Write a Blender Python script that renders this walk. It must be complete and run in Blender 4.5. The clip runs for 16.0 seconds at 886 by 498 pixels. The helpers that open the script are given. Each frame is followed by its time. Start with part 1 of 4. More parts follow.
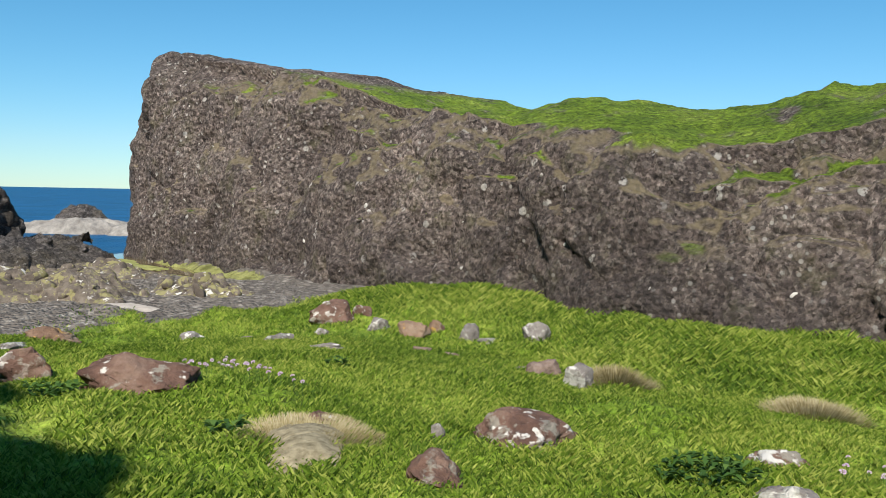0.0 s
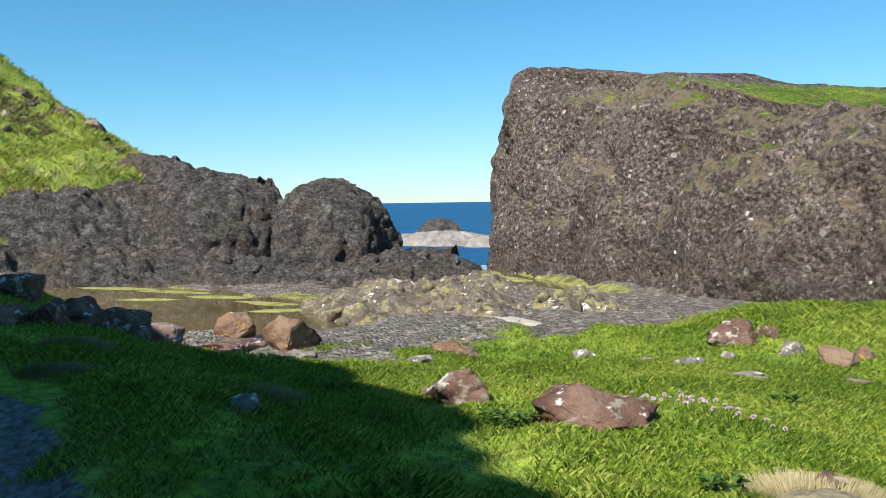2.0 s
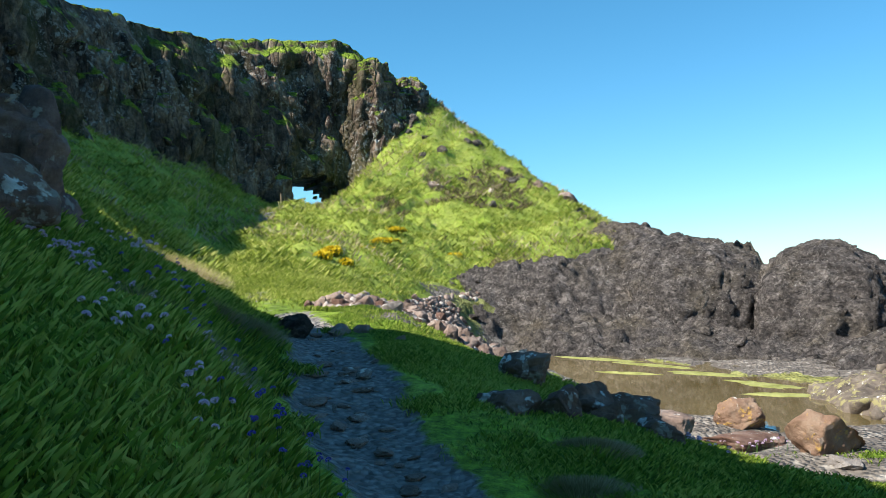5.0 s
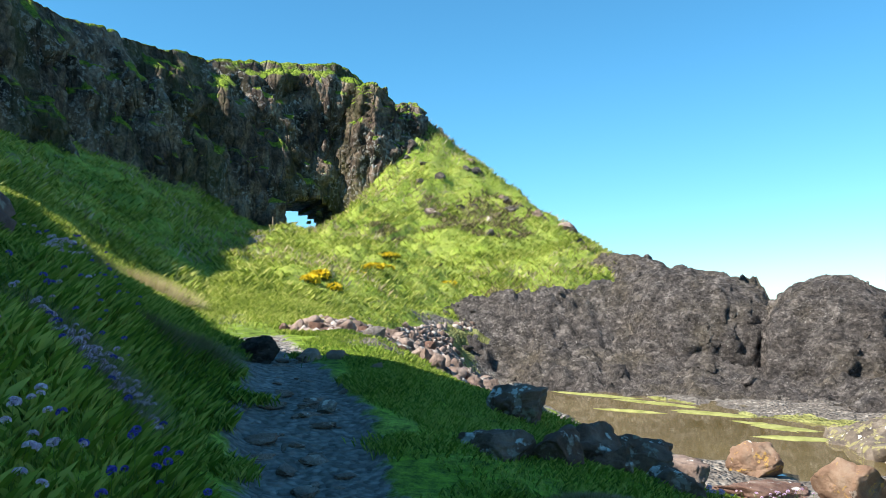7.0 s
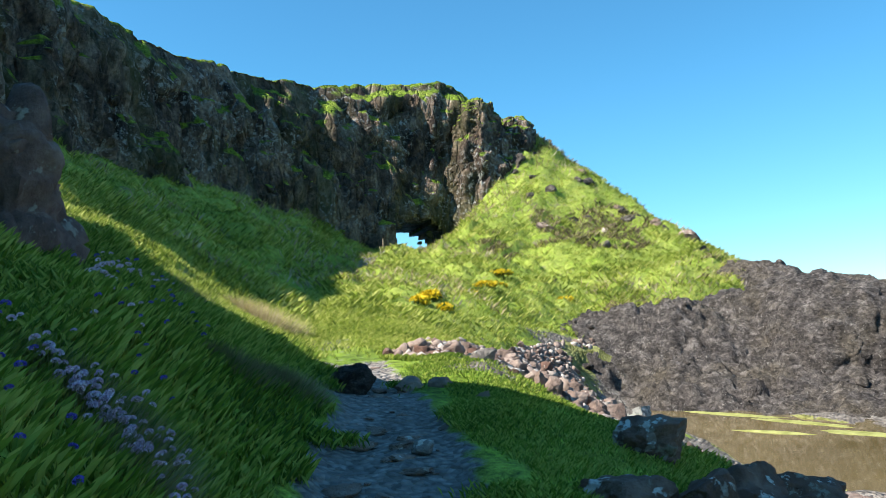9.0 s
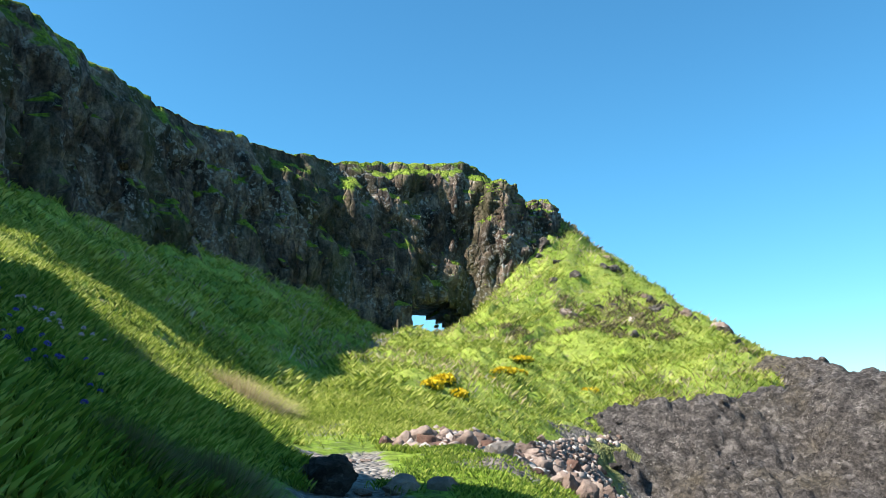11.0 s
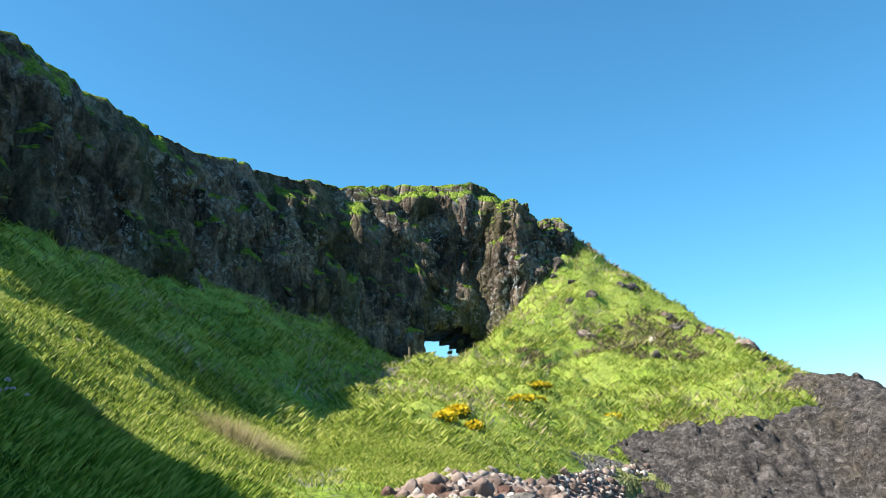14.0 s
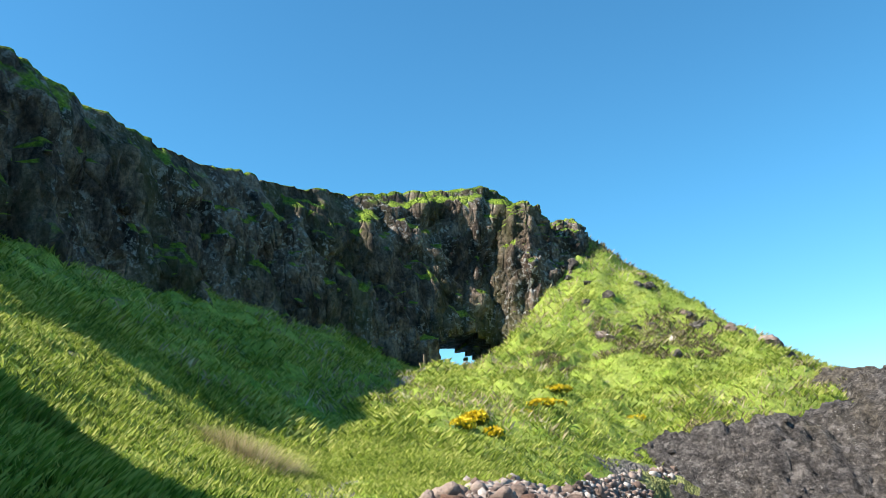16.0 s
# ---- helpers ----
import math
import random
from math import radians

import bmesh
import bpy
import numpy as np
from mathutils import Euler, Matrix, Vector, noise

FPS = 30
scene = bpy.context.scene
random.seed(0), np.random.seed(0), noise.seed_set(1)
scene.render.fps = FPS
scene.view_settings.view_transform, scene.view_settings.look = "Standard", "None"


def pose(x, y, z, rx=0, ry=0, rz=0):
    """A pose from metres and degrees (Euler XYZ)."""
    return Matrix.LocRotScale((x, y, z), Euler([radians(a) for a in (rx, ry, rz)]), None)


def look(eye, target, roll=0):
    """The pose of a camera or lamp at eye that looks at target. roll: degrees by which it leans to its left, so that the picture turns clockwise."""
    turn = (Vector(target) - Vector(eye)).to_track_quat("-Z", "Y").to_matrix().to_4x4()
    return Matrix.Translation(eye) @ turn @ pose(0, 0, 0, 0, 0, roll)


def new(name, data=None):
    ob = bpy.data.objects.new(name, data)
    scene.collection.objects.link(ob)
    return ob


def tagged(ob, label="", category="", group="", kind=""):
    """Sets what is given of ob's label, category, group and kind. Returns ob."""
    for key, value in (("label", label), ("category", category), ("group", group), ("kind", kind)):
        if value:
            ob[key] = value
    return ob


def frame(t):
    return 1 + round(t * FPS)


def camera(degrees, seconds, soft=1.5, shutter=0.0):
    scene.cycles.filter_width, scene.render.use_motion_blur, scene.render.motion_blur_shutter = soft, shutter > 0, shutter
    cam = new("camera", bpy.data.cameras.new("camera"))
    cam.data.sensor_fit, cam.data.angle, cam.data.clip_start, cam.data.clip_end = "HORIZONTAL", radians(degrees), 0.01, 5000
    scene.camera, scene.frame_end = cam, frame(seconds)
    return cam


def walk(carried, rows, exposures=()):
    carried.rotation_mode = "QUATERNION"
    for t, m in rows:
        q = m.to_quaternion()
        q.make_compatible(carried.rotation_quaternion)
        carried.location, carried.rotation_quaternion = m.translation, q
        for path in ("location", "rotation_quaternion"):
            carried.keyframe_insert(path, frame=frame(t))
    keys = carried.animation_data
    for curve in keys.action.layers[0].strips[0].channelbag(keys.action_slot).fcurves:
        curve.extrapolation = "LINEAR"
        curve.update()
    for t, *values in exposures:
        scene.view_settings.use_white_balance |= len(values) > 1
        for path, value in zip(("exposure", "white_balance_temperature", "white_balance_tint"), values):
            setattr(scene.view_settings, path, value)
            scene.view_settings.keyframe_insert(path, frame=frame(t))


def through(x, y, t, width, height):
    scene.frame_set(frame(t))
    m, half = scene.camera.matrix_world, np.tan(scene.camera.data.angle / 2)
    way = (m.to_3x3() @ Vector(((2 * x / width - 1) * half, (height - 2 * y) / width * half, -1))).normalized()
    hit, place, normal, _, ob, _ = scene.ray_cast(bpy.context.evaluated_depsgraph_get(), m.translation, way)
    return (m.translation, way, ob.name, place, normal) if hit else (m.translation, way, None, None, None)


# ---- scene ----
cam = camera(56.3, 16.0, 0.5)
PATH = [
    (0, -0.037, -0.011, 1.503, 0.03, -3.80, 1.05),
    (0.5, -0.323, 0.137, 1.517, 5.69, -3.78, 0.22),
    (1, -0.590, 0.262, 1.537, 11.76, -3.52, -1.42),
    (1.5, -0.871, 0.411, 1.548, 20.26, -3.38, -1.39),
    (2, -1.180, 0.575, 1.555, 22.81, -3.26, -0.85),
    (2.5, -1.488, 0.727, 1.556, 31.75, -2.86, -2.82),
    (3, -1.789, 0.832, 1.560, 37.65, -1.90, -1.61),
    (3.5, -2.094, 0.975, 1.571, 38.62, -1.60, -4.45),
    (4, -2.401, 1.159, 1.591, 45.43, 0.87, -3.80),
    (4.5, -2.697, 1.410, 1.613, 53.16, 1.29, -2.17),
    (7, -3.891, 2.541, 1.467, 53.32, 4.25, -0.39),
    (7.5, -4.071, 2.703, 1.479, 59.92, 4.35, -0.56),
    (8, -4.218, 2.854, 1.493, 56.51, 4.39, 0.17),
    (8.5, -4.426, 3.029, 1.492, 60.30, 4.45, -2.17),
    (11, -6.472, 4.283, 1.438, 62.53, 11.85, -0.05),
    (11.5, -6.672, 4.447, 1.514, 62.52, 13.26, -0.90),
    (12, -6.804, 4.567, 1.618, 63.22, 13.36, -0.81),
    (12.5, -6.973, 4.647, 1.674, 65.04, 13.79, -0.62),
    (13, -7.157, 4.723, 1.686, 71.04, 14.65, -1.34),
    (13.5, -7.359, 4.832, 1.679, 69.23, 13.94, -2.72),
    (14, -7.553, 4.971, 1.680, 63.42, 13.52, -1.73),
    (14.5, -7.720, 5.097, 1.687, 64.39, 13.64, -1.47),
    (15, -7.880, 5.192, 1.688, 63.60, 13.86, -2.06),
    (15.5, -8.062, 5.268, 1.677, 65.93, 14.46, -2.31),
    (16, -8.270, 5.350, 1.653, 64.27, 14.20, -3.57),
]
walk(cam, [(t, pose(x, y, z, 90 + p, 0, w) @ pose(0, 0, 0, 0, 0, r)) for t, x, y, z, w, p, r in PATH],
     [(0, 0.36), (2, 0.55), (4.5, 0.85), (7, 1.12), (8.5, 1.14), (11, 1.2), (16, 1.15)])

# ---- light ----
SUN_UP, SUN_TURN = 44.0, 191.0
world = bpy.data.worlds.new("sky")
scene.world = world
world.use_nodes = True
wn = world.node_tree.nodes
sky = wn.new("ShaderNodeTexSky")
sky.sky_type, sky.sun_disc = "NISHITA", False
sky.sun_elevation, sky.sun_rotation = radians(SUN_UP), radians(SUN_TURN)
sky.air_density, sky.dust_density, sky.ozone_density = 1.0, 0.0, 4.0
clear = wn.new("ShaderNodeMix")
clear.data_type, clear.blend_type = "RGBA", "MULTIPLY"
clear.inputs[0].default_value = 1.0
bright = wn.new("ShaderNodeSeparateColor")
haze = wn.new("ShaderNodeMapRange")
haze.inputs["From Min"].default_value, haze.inputs["From Max"].default_value = 2.5, 8.0
tone = wn.new("ShaderNodeMix")
tone.data_type = "RGBA"
tone.inputs[6].default_value, tone.inputs[7].default_value = (0.455, 1.0, 1.09, 1), (0.66, 0.92, 1.09, 1)
world.node_tree.links.new(sky.outputs["Color"], bright.inputs["Color"])
world.node_tree.links.new(bright.outputs["Green"], haze.inputs["Value"])
world.node_tree.links.new(haze.outputs["Result"], tone.inputs[0])
world.node_tree.links.new(tone.outputs[2], clear.inputs[7])
world.node_tree.links.new(sky.outputs["Color"], clear.inputs[6])
world.node_tree.links.new(clear.outputs[2], wn["Background"].inputs["Color"])
wn["Background"].inputs["Strength"].default_value = 0.088
lamp = bpy.data.lights.new("sun", "SUN")
lamp.energy, lamp.angle, lamp.color = 5.0, radians(0.53), (1.0, 0.95, 0.87)
toward = Vector((math.sin(radians(SUN_TURN)) * math.cos(radians(SUN_UP)), math.cos(radians(SUN_TURN)) * math.cos(radians(SUN_UP)), math.sin(radians(SUN_UP))))
sun = new("sun", lamp)
sun.matrix_world = look(toward * 200, (0, 0, 0))


# ---- noise and terrain ----
def hash3(i, j, k, seed=0):
    n = (i * 374761393 + j * 668265263 + k * 2147483647 + seed * 1274126177) & 0xFFFFFFFF
    n = ((n ^ (n >> 13)) * 1274126177) & 0xFFFFFFFF
    n = ((n ^ (n >> 16)) * 224682251) & 0xFFFFFFFF
    return ((n ^ (n >> 15)) & 0xFFFFFF) / float(0xFFFFFF)


def vnoise(x, y, z, seed=0):
    """Smooth value noise in -1..1 for arrays of places."""
    xi, yi, zi = np.floor(x).astype(np.int64), np.floor(y).astype(np.int64), np.floor(z).astype(np.int64)
    fx, fy, fz = x - xi, y - yi, z - zi
    fx, fy, fz = (f * f * (3 - 2 * f) for f in (fx, fy, fz))
    out = 0
    for a in (0, 1):
        for b in (0, 1):
            for c in (0, 1):
                w = (fx if a else 1 - fx) * (fy if b else 1 - fy) * (fz if c else 1 - fz)
                out = out + w * hash3(xi + a, yi + b, zi + c, seed)
    return out * 2 - 1


def fbm(x, y, z, octaves=4, seed=0, gain=0.5):
    total, amp = 0, 1.0
    for o in range(octaves):
        total = total + amp * vnoise(x * 2**o, y * 2**o, z * 2**o, seed + o)
        amp *= gain
    return total


def cells(x, y, z, seed=0):
    """Distance to the nearest and the second nearest of scattered seeds, and a random number for the nearest."""
    xi, yi, zi = np.floor(x).astype(np.int64), np.floor(y).astype(np.int64), np.floor(z).astype(np.int64)
    d1, d2, rid = np.full(x.shape, 9.0), np.full(x.shape, 9.0), np.zeros(x.shape)
    for a in (-1, 0, 1):
        for b in (-1, 0, 1):
            for c in (-1, 0, 1):
                i, j, k = xi + a, yi + b, zi + c
                r = hash3(i, j, k, seed + 7)
                d = np.sqrt((i + hash3(i, j, k, seed) - x) ** 2 + (j + hash3(i, j, k, seed + 1) - y) ** 2 + (k + hash3(i, j, k, seed + 2) - z) ** 2)
                near = d < d1
                d2 = np.where(near, d1, np.minimum(d2, d))
                rid = np.where(near, r, rid)
                d1 = np.where(near, d, d1)
    return d1, d2, rid


def smooth(a, b, x):
    f = np.clip((x - a) / (b - a), 0, 1)
    return f * f * (3 - 2 * f)


TRAIL = [(9, -6, -0.1), (0.4, -0.3, 0.0), (-4.2, 2.85, 0.02), (-6.5, 4.5, 0.1), (-9.0, 5.2, 0.34), (-10.6, 5.9, 0.62), (-11.6, 6.4, 0.8), (-15, 7.5, 1.05),
         (-20, 9.0, 1.35), (-28, 12.0, 2.2), (-33, 14.2, 3.1), (-40, 19, 4.5), (-46, 23.4, 5.3), (-53, 28, 4.6)]
RIDGE = [(-51.5, 29.8, 17.2), (-49.0, 31.6, 15.6), (-47.6, 34.3, 14.5), (-41.9, 36.7, 9.2), (-36.4, 36.3, 5.9), (-30, 34.3, 3.4), (-24, 33, 0.8)]


def along(line, x, y):
    """Nearest place on a line of points: its distance, its side (left is positive), its height and how far along it lies."""
    best, side, high, far, run = np.full(x.shape, 1e9), np.zeros(x.shape), np.zeros(x.shape), np.zeros(x.shape), 0.0
    for (ax, ay, az), (bx, by, bz) in zip(line, line[1:]):
        dx, dy = bx - ax, by - ay
        size = math.hypot(dx, dy)
        f = np.clip(((x - ax) * dx + (y - ay) * dy) / size**2, 0, 1)
        d = np.hypot(x - ax - f * dx, y - ay - f * dy)
        near = d < best
        best = np.where(near, d, best)
        side = np.where(near, np.sign(dx * (y - ay) - dy * (x - ax)), side)
        high = np.where(near, az + f * (bz - az), high)
        far = np.where(near, run + f * size, far)
        run += size
    return best, side, high, far


def pool_depth(x, y):
    """Above 0 inside the tide pools."""
    d, _, _, far = along([(-12.6, 18.2, 0), (-17, 19.0, 0), (-25.5, 22.0, 0)], x, y)
    wob = 0.5 * fbm(x * 0.5, y * 0.5, x * 0, 3, 31)
    a = 2.5 - 0.05 * far + wob - d
    d, _, _, far = along([(-12.6, 31.5, 0), (-9.6, 27.5, 0), (-6.5, 23.8, 0)], x, y)
    b, _, _, _ = along([(-15.2, 17.4, 0), (-11.8, 17.3, 0)], x, y)
    return np.maximum(np.maximum(a, 1.9 + 0.6 * wob - b), 1.3 - 0.06 * far + wob - d)


def beyond_turf(x, y):
    """1 on the bare shelf between the meadow and the rock wall."""
    edge = np.interp(x, [-14, -9, -6.8, -5.2, -3.9, -2.6, -1.8], [18.5, 16.8, 15.7, 15.9, 17.2, 18.8, 23])
    return smooth(-0.3, 0.5, y - edge + 0.5 * fbm(x * 0.8, y * 0.8, x * 0, 3, 91)) * smooth(-30, -26, x) * smooth(60, 45, y)


def rubble_band(x, y):
    """How far below the turf edge a place lies, in metres, where the rubble bank runs."""
    edge = np.interp(x, [-31, -29.5, -27, -22, -17, -14, -12.3], [20.6, 20.0, 18.3, 13.2, 9.1, 9.5, 10.2]) + 0.35 * fbm(x * 0.9, y * 0.9, x * 0, 3, 97)
    return np.where((x > -31) & (x < -12), y - edge, -9.0)


def ground_height(x, y, fine=True):
    x, y = np.asarray(x, float), np.asarray(y, float)
    d, side, zt, far = along(TRAIL, x, y)
    u = np.where(side < 0, 0, d)
    # uphill bank towards the cliff
    steep = 0.5 + 0.4 * smooth(-3, -12, x)
    up = steep * u * u / (u + 2.5)
    up = 7.5 * (1 - np.exp(-up / 7.5)) + 0.12 * up
    up = up + 0.6 * smooth(0.6, 1.7, u) * smooth(-4.5, -6.5, x) * smooth(-12.5, -10, x)
    # meadow and shore
    v = np.where(side < 0, d, 0)
    rise = smooth(-26, -40, x)
    low = -0.97 - 0.17 * smooth(-7, -13, x)
    low = low + rise * (zt - low) * 0.9
    w = 8.0 + 3.5 * smooth(-5, -1, x) - 1.7 * smooth(-5.5, -8, x) + 2.7 * smooth(-12, -18, x) + 8 * smooth(-22, -34, x)
    s = smooth(0.13, 1.0, v / w) * 0.94 + 0.06 * np.clip(v / w, 0, 1)
    right = zt + (low - zt) * s
    z = np.where(side < 0, right, zt + up)
    # grass bank at the foot of the stack
    z = z + 0.35 * np.exp(-(((x + 0.2) / 2.6) ** 2 + ((y - 18.3) / 1.6) ** 2))
    # hill beside the arch: one slope from the trail up to the ridge
    hill = 0
    for ox, oy in ((0, 0), (1.6, 0), (-1.6, 0), (0, 1.6), (0, -1.6), (1.1, 1.1), (-1.1, 1.1), (1.1, -1.1), (-1.1, -1.1)):
        rd, rs, rz, _ = along(RIDGE, x + ox, y + oy)
        hd, hs, hz, _ = along(TRAIL, x + ox, y + oy)
        up_by = np.maximum(hd - 1.4, 0)
        f = np.where(hs < 0, up_by / (up_by + rd + 1e-6), 0)
        hill = hill + np.where(rs < 0, hz + (rz - hz) * (0.82 * f + 0.18 * f * f * (3 - 2 * f)) - 0.3 * (1 - f), rz - 1.3 * rd) / 9
    hill = hill - 1.5 * np.exp(-(((x + 31.0) / 4.5) ** 2 + ((y - 22.5) / 4.5) ** 2))
    k = 1.4
    hm = np.maximum(z, hill) + k * np.exp(-np.abs(z - hill) / k) * 0.35
    z = np.where(x < -24, z + (hm - z) * smooth(-24, -31, x), z)
    # pools, and the shore falling to the sea
    p = pool_depth(x, y)
    z = z - 0.45 * smooth(-0.7, 0.9, p) * (z < 0.6)
    z = z - 3.5 * smooth(30, 39, y) * smooth(-30, -22, x)
    z = z - 9 * smooth(42, 52, y + 0.15 * (x + 40)) 
    z = z - 16 * smooth(-49.6, -51.5, x) * smooth(1.5, 0.0, y - 29.2 - 0.65 * np.maximum(-50 - x, 0)) * smooth(10, 16, y)
    # the way through the arch
    ahead, lat = (x + 46.8) * -0.9 + (y - 24.6) * 0.436, (x + 46.8) * 0.436 + (y - 24.6) * 0.9
    gap = 5.7 + 1.5 * np.maximum(-ahead - 1.8, 0) + 2.0 * np.maximum(lat - 0.75, 0) + 0.6 * np.maximum(-lat - 1.5, 0) - 0.25 * np.maximum(ahead - 2, 0)
    z = np.where((ahead > -4.5) & (np.abs(lat) < 4.5), np.minimum(z, gap), z)
    if fine:
        rough = 0.35 + 0.65 * smooth(0.5, 1.6, d)
        z = z + rough * (0.10 * fbm(x * 0.55, y * 0.55, x * 0, 3, 11) + 0.05 * fbm(x * 1.9, y * 1.9, x * 0, 3, 12))
        hump = np.maximum(vnoise(x * 0.9, y * 0.9, x * 0, 15), 0) ** 1.5
        z = z + 0.28 * hump * smooth(1.0, 3.0, u) + 0.9 * smooth(-24, -31, x) * (0.34 * fbm(x * 0.35, y * 0.35, z * 0.45, 3, 19) + 0.36 * np.maximum(fbm(x * 1.0, y * 1.0, z * 1.3, 3, 29), 0) + 0.10 * fbm(x * 2.6, y * 2.6, z * 3.0, 2, 39))
    return z


# ---- materials ----
class Nodes:
    """A small helper to write node materials."""

    def __init__(self, name, rough=0.9):
        self.mat = bpy.data.materials.new(name)
        self.mat.use_nodes = True
        self.tree = self.mat.node_tree
        self.shader = self.tree.nodes["Principled BSDF"]
        self.shader.inputs["Roughness"].default_value = rough
        self.shader.inputs["Specular IOR Level"].default_value = 0.25
        self.place = self.tree.nodes.new("ShaderNodeNewGeometry").outputs["Position"]
        self.normal = self.place.node.outputs["Normal"]

    def node(self, kind, **values):
        n = self.tree.nodes.new("ShaderNode" + kind)
        for key, value in values.items():
            setattr(n, key, value)
        return n

    def link(self, a, b):
        self.tree.links.new(a, b)
        return self

    def scaled(self, size):
        """The place, stretched by a factor for each axis."""
        n = self.node("Vector" + "Math", operation="MULTIPLY")
        self.link(self.place, n.inputs[0])
        n.inputs[1].default_value = size
        return n.outputs[0]

    def grain(self, scale, detail=4.0, rough=0.6, place=None, warp=0.0):
        n = self.node("TexNoise")
        n.inputs["Scale"].default_value, n.inputs["Detail"].default_value, n.inputs["Roughness"].default_value = scale, detail, rough
        n.inputs["Distortion"].default_value = warp
        self.link(place or self.place, n.inputs["Vector"])
        return n.outputs["Fac"]

    def lumps(self, scale, out="Distance", place=None, feature="F1"):
        n = self.node("TexVoronoi", feature=feature)
        n.inputs["Scale"].default_value = scale
        self.link(place or self.place, n.inputs["Vector"])
        return n.outputs[out]

    def ramp(self, value, *stops):
        n = self.node("ValToRGB")
        e = n.color_ramp.elements
        while len(e) < len(stops):
            e.new(0.5)
        for el, (at, col) in zip(e, stops):
            el.position = at
            el.color = (*col, 1) if isinstance(col, tuple) else (col, col, col, 1)
        self.link(value, n.inputs["Fac"])
        return n.outputs["Color"]

    def mix(self, fac, a, b, blend="MIX"):
        n = self.node("Mix", data_type="RGBA", blend_type=blend)
        for at, v in zip((0, 6, 7), (fac, a, b)):
            socket = n.inputs[at]
            if isinstance(v, (int, float)):
                socket.default_value = (v, v, v, 1) if at else v
            elif isinstance(v, tuple):
                socket.default_value = (*v, 1)
            else:
                self.link(v, socket)
        return n.outputs[2]

    def calc(self, op, a, b=0.0, c=0.0):
        n = self.node("Math", operation=op)
        for socket, v in zip(n.inputs, (a, b, c)):
            if isinstance(v, (int, float)):
                socket.default_value = v
            else:
                self.link(v, socket)
        return n.outputs[0]

    def attr(self, name):
        return self.node("Attribute", attribute_name=name).outputs["Fac"]

    def up(self):
        n = self.node("SeparateXYZ")
        self.link(self.normal, n.inputs[0])
        return n.outputs["Z"]

    def high(self):
        n = self.node("SeparateXYZ")
        self.link(self.place, n.inputs[0])
        return n.outputs["Z"]

    def done(self, colour, bump=None, depth=0.05, strength=0.8, rough=None):
        if isinstance(colour, tuple):
            self.shader.inputs["Base Color"].default_value = (*colour, 1)
        else:
            self.link(colour, self.shader.inputs["Base Color"])
        if bump is not None:
            n = self.node("Bump")
            n.inputs["Strength"].default_value, n.inputs["Distance"].default_value = strength, depth
            self.link(bump, n.inputs["Height"])
            self.link(n.outputs[0], self.shader.inputs["Normal"])
        if rough is not None:
            self.link(rough, self.shader.inputs["Roughness"])
        return self.mat


GREENS = ((0.10, 0.17, 0.014), (0.21, 0.31, 0.026), (0.36, 0.43, 0.07))


def turf(m, scale=1.0):
    """Colour of mown-looking sea turf: patches, streaks and straw."""
    patch = m.ramp(m.grain(0.45 * scale, 4, 0.6), (0.3, GREENS[0]), (0.5, GREENS[1]), (0.72, GREENS[2]))
    fine = m.ramp(m.grain(7 * scale, 6, 0.8), (0.36, 0.3), (0.64, 1.6))
    straw = m.ramp(m.grain(1.6 * scale, 5, 0.7), (0.62, 0.0), (0.75, 1.0))
    c = m.mix(m.calc("MULTIPLY", straw, 0.35), patch, (0.30, 0.26, 0.10))
    return m.mix(1.0, c, fine, "MULTIPLY")


